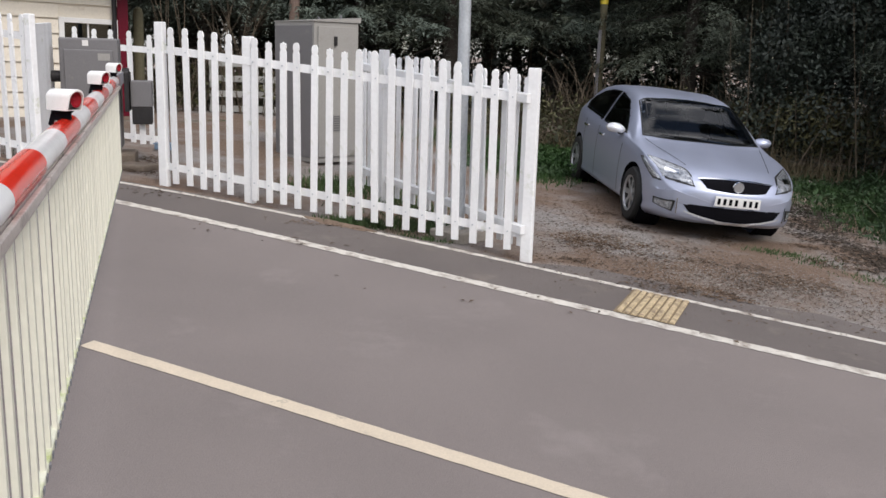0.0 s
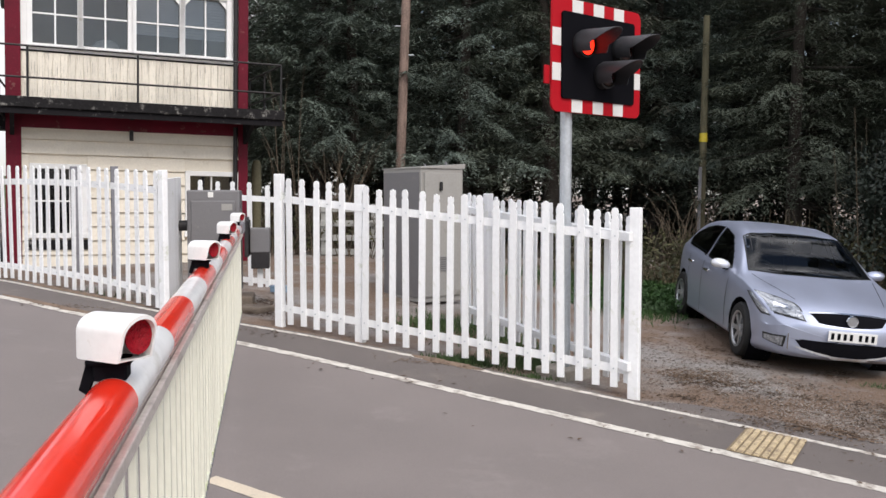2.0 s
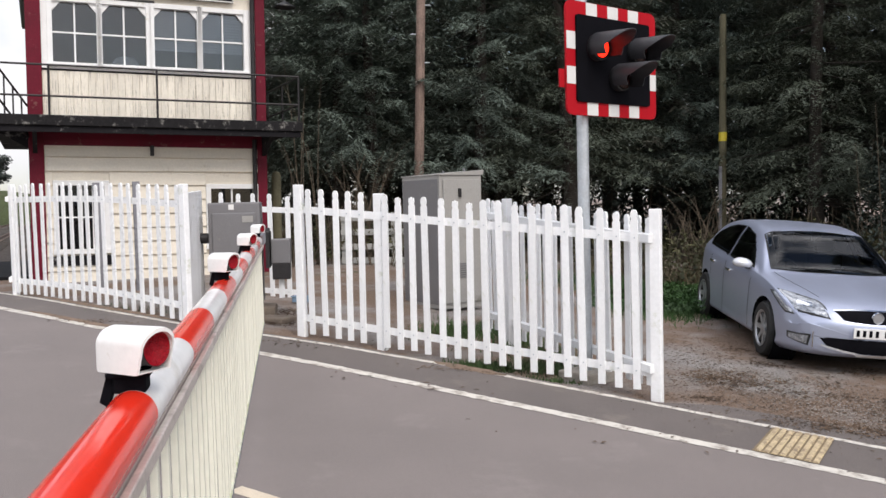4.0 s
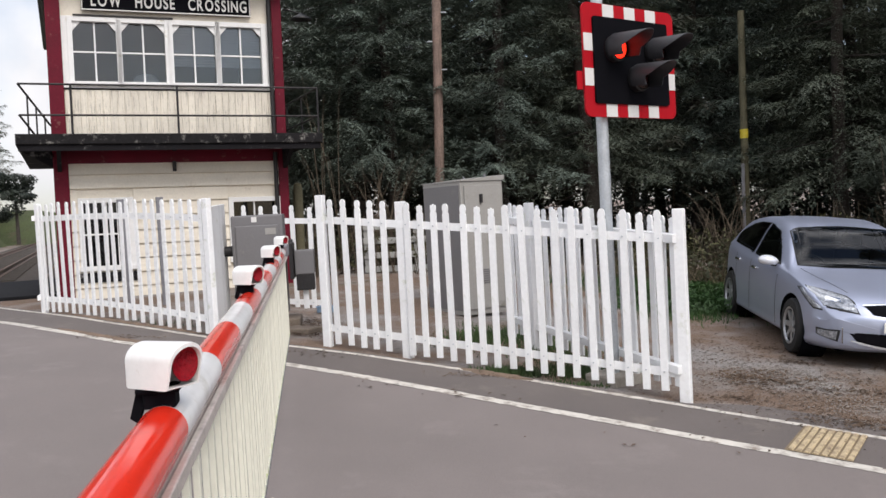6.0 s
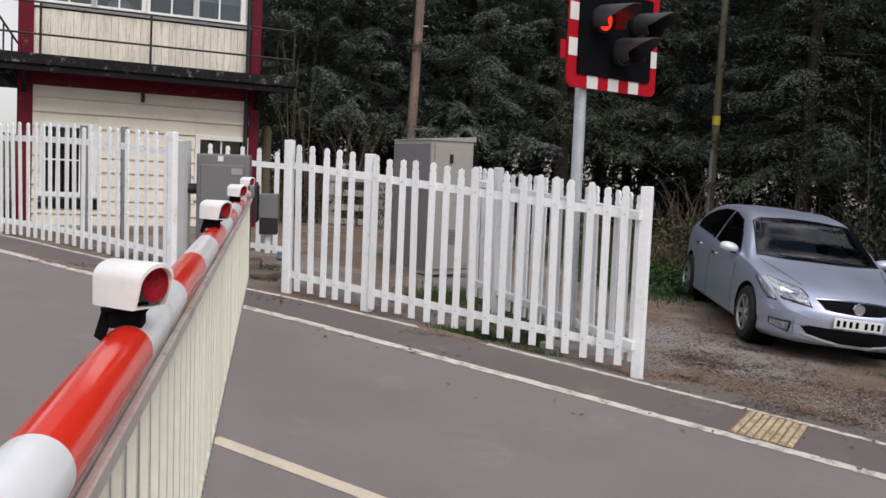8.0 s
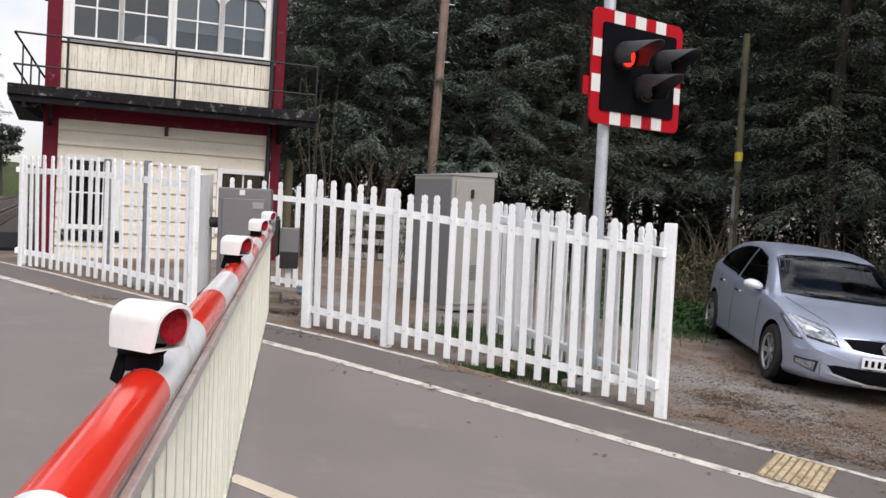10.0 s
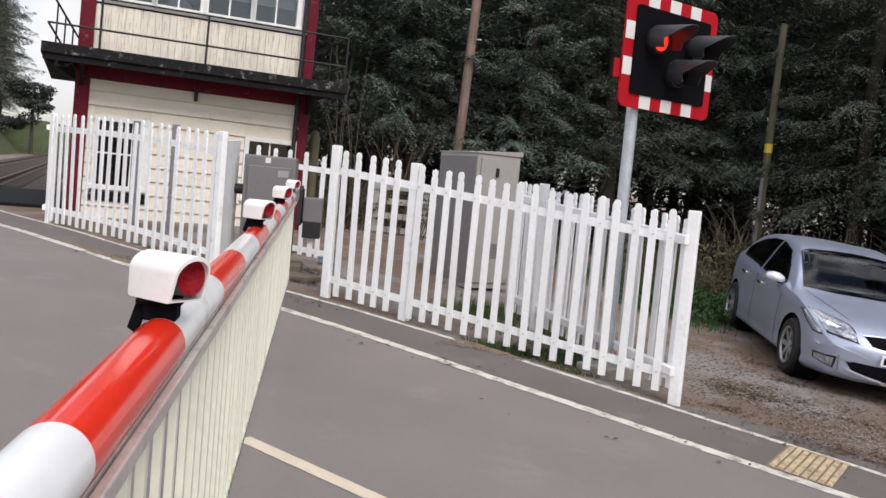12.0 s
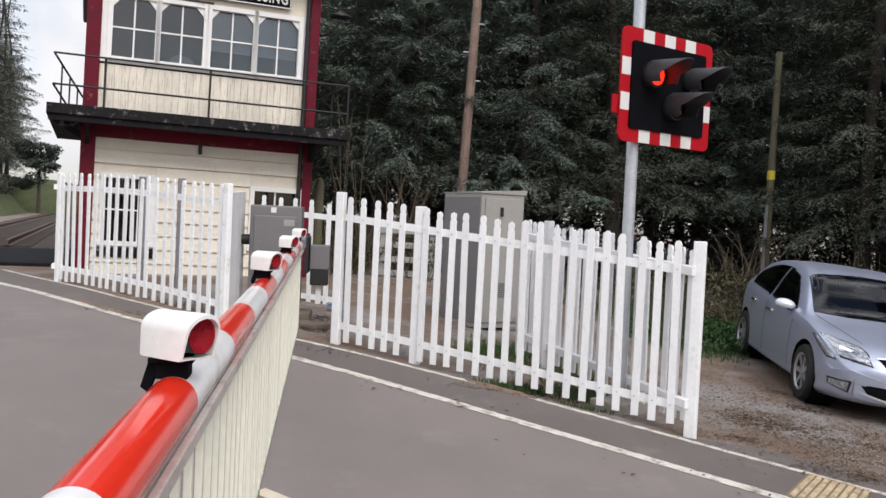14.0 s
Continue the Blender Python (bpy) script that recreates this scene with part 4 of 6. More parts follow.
bmesh.ops.create_uvsphere(bm, u_segments=14, v_segments=8, radius=0.2, matrix=Matrix.Translation((-2.2, 0.6, 4.25)) @ Matrix.Diagonal((1.2, 0.8, 0.9, 1)))
part("lampshade", bm, BLIND, sbox, smooth=True)
for x in (-3.05, -2.7):
    part("bottle", lathe(bmesh.new(), [(0.001, 0), (0.03, 0), (0.03, 0.1), (0.012, 0.14), (0.012, 0.18), (0.001, 0.18)], 12, Matrix.Translation((x, 0.18, 4.09))), SIGN_WHITE, sbox, smooth=True)
# roof
part("roof", prism(bmesh.new(), [(XL - 0.32, EAVE), (XR + 0.32, EAVE), (XR + 0.32, EAVE + 0.1), ((XL + XR) / 2, EAVE + 1.7), (XL - 0.32, EAVE + 0.1)], DEEP + 1.0, Matrix.Translation((0, -0.5, 0))), SLATE, sbox, "slate roof")
part("bargeboard", boxed(XL - 0.32, XR + 0.32, -0.54, -0.502, EAVE - 0.06, EAVE + 0.16, 0.01), WHITE_FRAME, sbox)
part("gutter", rod(bmesh.new(), (XL - 0.28, -0.5, EAVE - 0.03), (XL - 0.28, DEEP, EAVE - 0.03), 0.05, sides=12), BLACK_IRON, sbox)
# walkway, its brackets and railing
W0, W1, OUT = -4.37, 0.67, -0.88
part("walkway", boxed(W0, W1, OUT + 0.03, -0.065, FLOOR - 0.1, FLOOR + 0.05), LICHEN_WOOD, sbox, "black weathered timber walkway")
part("walkway_fascia", boxed(W0, W1, OUT, OUT + 0.028, FLOOR - 0.09, FLOOR + 0.075, 0.006), LICHEN_WOOD, sbox)
part("walkway_fascia", boxed(W0 + 0.03, W1 - 0.03, OUT + 0.05, OUT + 0.08, FLOOR - 0.2, FLOOR - 0.1, 0.006), BLACK_WOOD, sbox)
part("side_walkway", boxed(W0, XL - 0.21, -0.06, 5.5, FLOOR - 0.1, FLOOR + 0.05), BLACK_WOOD, sbox)
part("side_walkway", boxed(XR + 0.21, W1, -0.06, 5.5, FLOOR - 0.1, FLOOR + 0.05), BLACK_WOOD, sbox)
for x in (XL - 0.1, -1.85, XR + 0.08):
    part("strut", prism(bmesh.new(), [(-0.06, FLOOR - 0.11), (OUT + 0.1, FLOOR - 0.11), (OUT + 0.1, FLOOR - 0.17), (-0.06, FLOOR - 0.5)], 0.07, Matrix.Translation((x - 0.035, 0, 0)) @ Matrix(((0, 1, 0, 0), (1, 0, 0, 0), (0, 0, 1, 0), (0, 0, 0, 1)))) if x != -1.85 else boxed(x - 0.03, x + 0.03, OUT + 0.1, -0.06, FLOOR - 0.16, FLOOR - 0.101), BLACK_WOOD, sbox)
part("strut", prism(bmesh.new(), [(XL - 0.2, FLOOR - 0.11), (W0 + 0.08, FLOOR - 0.11), (W0 + 0.08, FLOOR - 0.16), (XL - 0.2, FLOOR - 0.42)], 0.06, Matrix.Translation((0, -0.05, 0))), BLACK_WOOD, sbox)
rz0, rz1 = 3.5, 4.0
for hz in (rz0, rz1):
    part("handrail", rod(bmesh.new(), (W0 + 0.08, OUT + 0.04, hz), (W1 - 0.06, OUT + 0.04, hz), 0.017, sides=8), BLACK_IRON, sbox)
    part("handrail", rod(bmesh.new(), (W1 - 0.06, OUT + 0.04, hz), (W1 - 0.06, 5.0, hz), 0.017, sides=8), BLACK_IRON, sbox)
    part("gate_rail", rod(bmesh.new(), (W0 + 0.08, OUT + 0.04, hz), (XL - 0.2, -0.05, hz - 0.62 + 0.06 * (hz - rz0)), 0.017, sides=8), BLACK_IRON, sbox)
for x in (-3.51, -1.83):
    part("baluster", rod(bmesh.new(), (x, OUT + 0.04, FLOOR), (x, OUT + 0.04, rz1), 0.019, sides=8), BLACK_IRON, sbox)
for k in range(5):
    yy = OUT + 0.04 + 1.2 * k
    part("baluster", rod(bmesh.new(), (W1 - 0.06, yy, FLOOR), (W1 - 0.06, yy, rz1), 0.019, sides=8), BLACK_IRON, sbox)
for k in range(1, 4):
    f = k * 0.27
    bx, by = W0 + 0.08 + f * (XL - 0.28 - W0), OUT + 0.04 + f * (-0.09 - OUT)
    part("baluster", rod(bmesh.new(), (bx, by, FLOOR), (bx, by, rz1 - 0.6 * f), 0.014, sides=8), BLACK_IRON, sbox)
# scroll bracket under the eaves
bm = bmesh.new()
for k in range(8):
    a0, a1 = radians(90 * k / 8), radians(90 * (k + 1) / 8)
    rod(bm, (XL - 0.2 - 0.32 * (1 - math.cos(a0)), -0.1, EAVE - 0.45 + 0.4 * math.sin(a0)), (XL - 0.2 - 0.32 * (1 - math.cos(a1)), -0.1, EAVE - 0.45 + 0.4 * math.sin(a1)), 0.035, sides=8)
part("eaves_bracket", bm, BLACK_WOOD, sbox)
# name board with raised letters
nb = part("name_board", boxed(-3.26, -0.37, -0.1, -0.07, 5.38, 5.74, 0.008), MATT_BLACK, sbox, "black name board with white letters")
for x0, x1, z0, z1 in ((-3.26, -0.37, 5.385, 5.405), (-3.26, -0.37, 5.715, 5.735), (-3.255, -3.235, 5.41, 5.71), (-0.395, -0.375, 5.41, 5.71)):
    part("border", boxed(x0 + 0.002, x1 - 0.002, -0.108, -0.1005, z0, z1), SIGN_WHITE, nb)
SQUEEZE, cursor = 0.655, -3.1
for ch in "LOW HOUSE CROSSING":
    if ch == " ":
        cursor += 0.2
        continue
    txt = bpy.data.curves.new("letter", "FONT")
    txt.body, txt.size, txt.extrude, txt.offset = ch, 0.285, 0.006, 0.005
    txt_ob = bpy.data.objects.new("letter", txt)
    scene.collection.objects.link(txt_ob)
    me = bpy.data.meshes.new_from_object(txt_ob.evaluated_get(bpy.context.evaluated_depsgraph_get()))
    bpy.data.objects.remove(txt_ob)
    me.materials.clear()
    me.materials.append(SIGN_WHITE)
    low = min(v.co.x for v in me.vertices)
    wide = max(v.co.x for v in me.vertices) - low
    letter = new("letter", me)
    letter.parent = nb
    letter.matrix_local = pose(cursor - low * SQUEEZE, -0.108, 5.46, 90, 0, 0) @ Matrix.Diagonal((SQUEEZE, 1, 1, 1))
    cursor += wide * SQUEEZE + 0.033
# wall lamp at the corner and bits
lampm = thing("wall_lamp", BOX_POSE @ pose(0.62, 0.1, 5.44), "grey enamel swan-neck lamp on the signal box", "lamp")
part("shade", lathe(bmesh.new(), [(0.03, 0.1), (0.06, 0.08), (0.2, 0.0), (0.205, -0.02)], 24), BLACK_PLASTIC, lampm, smooth=True)
part("stem", rod(bmesh.new(), (0, 0, 0.09), (-0.32, 0.0, 0.16), 0.014, sides=8), BLACK_IRON, lampm)
barrel = thing("stub_post", BOX_POSE @ pose(0.5, 0.5, GZ + 0.05), "mossy round stub post beside the signal box", "post")
part("body", lathe(bmesh.new(), [(0.001, -0.1), (0.1, -0.1), (0.096, 0.8), (0.09, 1.85), (0.07, 1.94), (0.001, 1.98)], 20), MOSSY_POLE, barrel, smooth=True)

# Railway: crossing panel, two tracks and ballast bank
TRACK = 121.0
tm = turned(TRACK, -13.2, 18.6, 0.0)
tagged(part("crossing_panel", boxed(-4.5, 1.2, -5.0, 2.6, 0.3, 0.53, 0.02, m=tm), RUBBER), "black rubber level crossing surface panels", "crossing panel", kind="structure")
bm = bmesh.new()
prism(bm, [(-0.1, 0.3), (-0.1, 0.52), (3.6, 0.52), (4.1, 0.3)], 120, tm @ Matrix.Translation((1.3, -0.7, 0)) @ Matrix(((0, 1, 0, 0), (1, 0, 0, 0), (0, 0, 1, 0), (0, 0, 0, 1))))
prism(bm, [(-4.2, 0.3), (-3.9, 0.515), (-0.2, 0.515), (-0.2, 0.3)], 120, tm @ Matrix.Translation((1.3, -0.7, 0)) @ Matrix(((0, 1, 0, 0), (1, 0, 0, 0), (0, 0, 1, 0), (0, 0, 0, 1))))
tagged(part("ballast", bm, BALLAST), "brown grey stone ballast under the tracks", "ballast", kind="structure")
sl = bpy.data.meshes.new("sleeper")
bm = boxed(-0.12, 0.12, -1.25, 1.25, 0.48, 0.56, 0.01)
bm.to_mesh(sl)
bm.free()
sl.materials.append(SLEEPER)
for off in (-2.35, 1.06):
    tr = thing("railway_track", tm @ Matrix.Translation((0, off, 0)), "rusty railway track on timber sleepers", "railway track", "railway tracks")
    for y in (-0.74, 0.74):
        bm = bmesh.new()
        prism(bm, [(-0.07, 0.56), (0.07, 0.56), (0.012, 0.59), (0.012, 0.66), (0.035, 0.67), (0.035, 0.7), (-0.035, 0.7), (-0.035, 0.67), (-0.012, 0.66), (-0.012, 0.59)], 110, Matrix.Translation((1.5, y, 0)) @ Matrix.Rotation(radians(-90), 4, "Z"))
        part("rail", bm, RUST, tr)
    for k in range(90):
        ob = new("sleeper", sl)
        ob.parent = tr
        ob.matrix_local = pose(1.7 + 0.7 * k, 0, 0)

# Mud along the road edge and soil over the broken line
def soil(name, s0, s1, base, width, seed, label):
    r = random.Random(seed)
    bm = bmesh.new()
    low, mid, high = [], [], []
    for s in steps_between(s0, s1, 0.07):
        f = math.sin(math.pi * (s - s0) / (s1 - s0)) ** 0.6
        c = base(s) + r.uniform(-0.015, 0.015)
        h = width * f * r.uniform(0.55, 1.0) + 0.004
        low.append(bm.verts.new((*plan(s, c - h), rise(s) + 0.003)))
        mid.append(bm.verts.new((*plan(s, c), rise(s) + 0.012 + 0.012 * f)))
        high.append(bm.verts.new((*plan(s, c + h), rise(s) + 0.003)))
    for k in range(len(low) - 1):
        bm.faces.new((low[k], mid[k], mid[k + 1], low[k + 1]))
        bm.faces.new((mid[k], high[k], high[k + 1], mid[k + 1]))
    return tagged(part(name, bm, MUD, smooth=True), label, "mud", kind="stuff")


MUD = mat("drying_mud", (0.2, 0.14, 0.1), 0.95, vary=0.35, scale=9, fine=70, bump=0.7, reach=0.02)
soil("mud_smear", 5.0, 7.6, lambda s: lane_line(s) + 0.1, 0.075, 3, "brown mud smeared along the road edge line")
soil("soil_heap", 1.45, 2.25, lambda s: edge_line(s) + 0.02, 0.12, 4, "brown soil drifted over the broken line")
soil("soil_heap", 5.6, 9.2, lambda s: edge_line(s) + 0.12, 0.06, 6, "strip of soil below the palisade")

# Parked silver hatchback
from mathutils.bvhtree import BVHTree

ax = Vector((-0.103, 0.995, 0)).normalized()
slope = Vector((ALONG.x * 0.095, ALONG.y * 0.095))
car_x = Vector((ax.x, ax.y, slope.x * ax.x + slope.y * ax.y)).normalized()
car_z = Vector((-slope.x, -slope.y, 1)).normalized()
car_y = car_z.cross(car_x)
front = on_land(3.131, 10.06, -0.072)
car = thing("car", Matrix.Translation(front) @ Matrix((car_x, car_y, car_z)).transposed().to_4x4(), "silver five-door hatchback parked on the dirt", "car")

CROWN = ((0.0, 0.05, 0.14, 0.3, 0.6, 1.0, 1.24, 1.6, 1.95, 2.25, 2.65, 3.05, 3.5, 3.85, 4.0, 4.2, 4.34, 4.42), (0.63, 0.715, 0.775, 0.83, 0.9, 0.975, 1.03, 1.245, 1.43, 1.495, 1.525, 1.52, 1.49, 1.44, 1.39, 1.2, 0.98, 0.64))
WIDE = ((0.0, 0.05, 0.14, 0.3, 0.55, 0.9, 1.4, 2.2, 3.1, 3.7, 4.05, 4.25, 4.36, 4.42), (0.66, 0.74, 0.79, 0.84, 0.875, 0.895, 0.905, 0.907, 0.905, 0.885, 0.83, 0.76, 0.68, 0.58))
BELT = ((0.0, 0.14, 0.4, 0.8, 1.3, 2.0, 3.0, 3.7, 4.1, 4.42), (0.57, 0.68, 0.785, 0.88, 0.95, 1.0, 1.05, 1.09, 1.05, 0.62))
RAIL = ((0.0, 0.14, 0.5, 1.0, 1.24, 1.6, 1.95, 2.4, 3.1, 3.7, 4.05, 4.42), (0.52, 0.62, 0.69, 0.735, 0.745, 0.69, 0.635, 0.615, 0.6, 0.58, 0.55, 0.46))
FRONT_AXLE, REAR_AXLE, WHEEL_Z, WHEEL_R = 0.935, 3.62, 0.367, 0.31


def section(x):
    """The half outline of the body at x, from under the floor to the middle of the roof."""
    zc, w, zb, wr = (smooth_interp(x, *c) for c in (CROWN, WIDE, BELT, RAIL))
    low = smooth_interp(x, (0, 0.1, 0.6, 3.6, 4.42), (0.285, 0.245, 0.2, 0.2, 0.34))
    tuck = smooth_interp(x, (0, 1.0, 1.6, 3.6, 4.42), (0.97, 0.955, 0.95, 0.945, 0.97))
    zr = zc - smooth_interp(x, (0, 0.5, 1.24, 1.6, 2.2, 3.5, 4.1, 4.42), (0.012, 0.03, 0.03, 0.05, 0.06, 0.07, 0.06, 0.02))
    zr = max(zr, zb + 0.012)
    wr = min(wr, w * 0.93)
    pts = [(0, low), (w * 0.72, low), (w * 0.955, low + 0.05), (w * 0.985, low + 0.17), (w, max(low + 0.3, zb - 0.36)), (w * 0.99, zb - 0.12), (w * tuck, zb), (wr, zr), (wr * 0.55, zc - 0.012 * min(1, x)), (0, zc)]
    out = []
    for i in range(len(pts) - 1):
        p0, p1, p2, p3 = pts[max(i - 1, 0)], pts[i], pts[i + 1], pts[min(i + 2, len(pts) - 1)]
        if i == 6:
            p0 = (2 * p1[0] - p2[0], 2 * p1[1] - p2[1])
        if i == 5:
            p3 = (2 * p2[0] - p1[0], 2 * p2[1] - p1[1])
        n = 9
        for k in range(n):
            t = k / n
            f = [((2 * p1[j]) + (p2[j] - p0[j]) * t + (2 * p0[j] - 5 * p1[j] + 4 * p2[j] - p3[j]) * t * t + (3 * p1[j] - p0[j] - 3 * p2[j] + p3[j]) * t**3) / 2 for j in (0, 1)]
            out.append((max(0, f[0]), f[1]))
    out.append(pts[-1])
    return out


def swept(x, y):
    return x + 0.26 * (abs(y) / 0.9) ** 2.3 * max(0, 1 - x / 1.1) ** 1.5


xs = [0.0, 0.006, 0.016, 0.03] + [0.05 + 0.0245 * k for k in range(178)] + [4.41, 4.42]
rows = []
bm = bmesh.new()
for x in xs:
    half = section(x)
    full = [(y, z) for y, z in half] + [(-y, z) for y, z in half[-2:0:-1]]
    bow = [swept(x, y) for y, z in full]
    rows.append([bm.verts.new((bx, y, z)) for bx, (y, z) in zip(bow, full)])
for a, b in zip(rows, rows[1:]):
    for k in range(len(a)):
        j = (k + 1) % len(a)
        bm.faces.new((a[k], a[j], b[j], b[k]))
last = rows[0]
for sc in (0.93, 0.8, 0.6, 0.4, 0.2):
    ring = [bm.verts.new((swept(-0.035 * (1 - sc) ** 0.5, v.co.y * sc), v.co.y * sc, 0.44 + (v.co.z - 0.44) * sc)) for v in rows[0]]
    for k in range(len(ring)):
        j = (k + 1) % len(ring)
        bm.faces.new((last[j], last[k], ring[k], ring[j]))
    last = ring
bm.faces.new(last)
bm.faces.new(rows[-1][::-1])
bmesh.ops.recalc_face_normals(bm, faces=bm.faces)
bm.faces.ensure_lookup_table()
roof_face = max(bm.faces, key=lambda f: f.calc_center_median().z)
if roof_face.normal.z < 0:
    bmesh.ops.reverse_faces(bm, faces=bm.faces)
bm.normal_update()
shell = BVHTree.FromBMesh(bm)


def inside(poly, a, b):
    hit = False
    for (x0, y0), (x1, y1) in zip(poly, poly[1:] + poly[:1]):
        if (y0 > b) != (y1 > b) and a < (x1 - x0) * (b - y0) / (y1 - y0) + x0:
            hit = not hit
    return hit


FRONT_GLASS = [(1.56, 1.0), (1.85, 1.2), (2.14, 1.36), (2.6, 1.43), (2.58, 1.045)]
REAR_GLASS = [(2.66, 1.05), (2.68, 1.432), (3.1, 1.42), (3.42, 1.37), (3.68, 1.28), (3.78, 1.2), (3.62, 1.105)]
SCREEN = [(1.29, 0.715), (1.21, 0.35), (1.19, 0.0), (1.21, -0.35), (1.29, -0.715), (1.62, -0.665), (1.95, -0.612), (1.995, -0.3), (2.005, 0.0), (1.995, 0.3), (1.95, 0.612), (1.62, 0.665)]


def shrunk(poly, s=0.965):
    cx, cy = sum(p[0] for p in poly) / len(poly), sum(p[1] for p in poly) / len(poly)
    return [(cx + (a - cx) * s, cy + (b - cy) * s) for a, b in poly]


CUT_A, CUT_B, CUT_C = shrunk(FRONT_GLASS), shrunk(REAR_GLASS), shrunk(SCREEN)
gone = []
for f in bm.faces:
    c = f.calc_center_median()
    cut = False
    if abs(c.y) > 0.45 and c.z > 0.95:
        cut = inside(CUT_A, c.x, c.z) or inside(CUT_B, c.x, c.z)
    if c.z > 0.9 and f.normal.z > 0.2 and 1.1 < c.x < 2.1:
        cut = cut or inside(CUT_C, c.x, c.y)
    for wx in (FRONT_AXLE, REAR_AXLE):
        if abs(c.y) > 0.62 and math.hypot(c.x - wx, c.z - WHEEL_Z) < 0.362:
            cut = True
    if cut:
        gone.append(f)
bmesh.ops.delete(bm, geom=gone, context="FACES")
for v in bm.verts:
    for wx in (FRONT_AXLE, REAR_AXLE):
        d = Vector((v.co.x - wx, v.co.z - WHEEL_Z))
        if abs(v.co.y) > 0.6 and d.length < 0.375:
            d = d.normalized() * 0.37
            v.co.x, v.co.z = wx + d.x, WHEEL_Z + d.y
body = part("body", bm, SILVER, car, "silver metallic painted body", smooth=True)
body.data.attributes.remove(body.data.attributes["sharp_edge"])


def snapped(name, corners, material, parent, lift=0.006, n=14, m=8, thick=0.0, label="", bulge=0.0, whole=False):
    """A patch between four corners, laid onto the body."""
    a, b, c, d = (Vector(p) for p in corners)
    bm = bmesh.new()
    grid = []
    for i in range(n + 1):
        row = []
        for j in range(m + 1):
            u, v = i / n, j / m
            p = (a * (1 - u) + b * u) * (1 - v) + (d * (1 - u) + c * u) * v
            p.z += bulge * 4 * u * (1 - u) * (1 if whole else 1 - v)
            near, normal, _, _ = shell.find_nearest(p)
            row.append(bm.verts.new(near + normal * lift))
        grid.append(row)
    for p, q in zip(grid, grid[1:]):
        for j in range(m):
            bm.faces.new((p[j], p[j + 1], q[j + 1], q[j]))
    return part(name, bm, material, parent, label, smooth=True)


def glass_patch(name, poly, side, rings=7):
    """A pane over an opening: rings of the outline drawn in to its middle; side: 0 for the windscreen."""
    cx, cy = sum(p[0] for p in poly) / len(poly), sum(p[1] for p in poly) / len(poly)
    dense = []
    for (x0, y0), (x1, y1) in zip(poly, poly[1:] + poly[:1]):
        dense += [(x0 + (x1 - x0) * k / 6, y0 + (y1 - y0) * k / 6) for k in range(6)]

    def lay(scale, lift):
        out = []
        for px, py in dense:
            a, b = cx + (px - cx) * scale, cy + (py - cy) * scale
            if side:
                hit = shell.ray_cast(Vector((a, side * 3, b)), Vector((0, -side, 0)))
            else:
                hit = shell.ray_cast(Vector((a, b, 3)), Vector((0, 0, -1)))
            out.append(hit[0] + hit[1] * lift)
        return out

    for part_name, scales, lift, material in (("seal", (1.03, 0.9), 0.004, BLACK_PLASTIC), (name, [1.0 - k / rings for k in range(rings)], 0.0065, CAR_GLASS)):
        bm = bmesh.new()
        loops = [[bm.verts.new(p) for p in lay(s, lift)] for s in scales]
        for p, q in zip(loops, loops[1:]):
            for k in range(len(p)):
                j = (k + 1) % len(p)
                bm.faces.new((p[k], p[j], q[j], q[k]))
        if part_name == name:
            bm.faces.new(loops[-1])
        ob = part(part_name, bm, material, car, "black rubber seal" if part_name == "seal" else "", smooth=True)


glass_patch("windscreen", SCREEN, 0)
for sd in (1, -1):
    glass_patch("side_window", FRONT_GLASS, sd)
    glass_patch("side_window", REAR_GLASS, sd)

# cabin: floor tub, dashboard, seats
part("floor_tub", boxed(1.0, 4.0, -0.66, 0.66, 0.36, 0.5, 0.03), SEAT_CLOTH, car)
part("dashboard", boxed(1.22, 1.75, -0.64, 0.64, 0.6, 0.93, 0.06), SEAT_CLOTH, car)
for y in (-0.36, 0.36):
    for x, w in ((2.35, 0.23), (3.2, 0.25)):
        seat = part("seat", boxed(x - 0.35, x + 0.15, y - w, y + w, 0.5, 0.66, 0.05), SEAT_CLOTH, car)
        part("backrest", boxed(x + 0.1, x + 0.24, y - w, y + w, 0.6, 1.14, 0.05), SEAT_CLOTH, seat)
        part("headrest", boxed(x + 0.15, x + 0.25, y - 0.13, y + 0.13, 1.16, 1.34, 0.04), SEAT_CLOTH, seat)
wheel_bm = lathe(bmesh.new(), [(0.17 + 0.014 * math.cos(2 * math.pi * k / 10), 0.014 * math.sin(2 * math.pi * k / 10)) for k in range(10)], 28, pose(1.86, 0.36, 0.93, 0, -65, 0), close=True)
part("steering_wheel", wheel_bm, BLACK_PLASTIC, car, smooth=True)
part("rear_mirror", boxed(1.9, 1.93, -0.11, 0.11, 1.27, 1.33, 0.012), BLACK_PLASTIC, car)


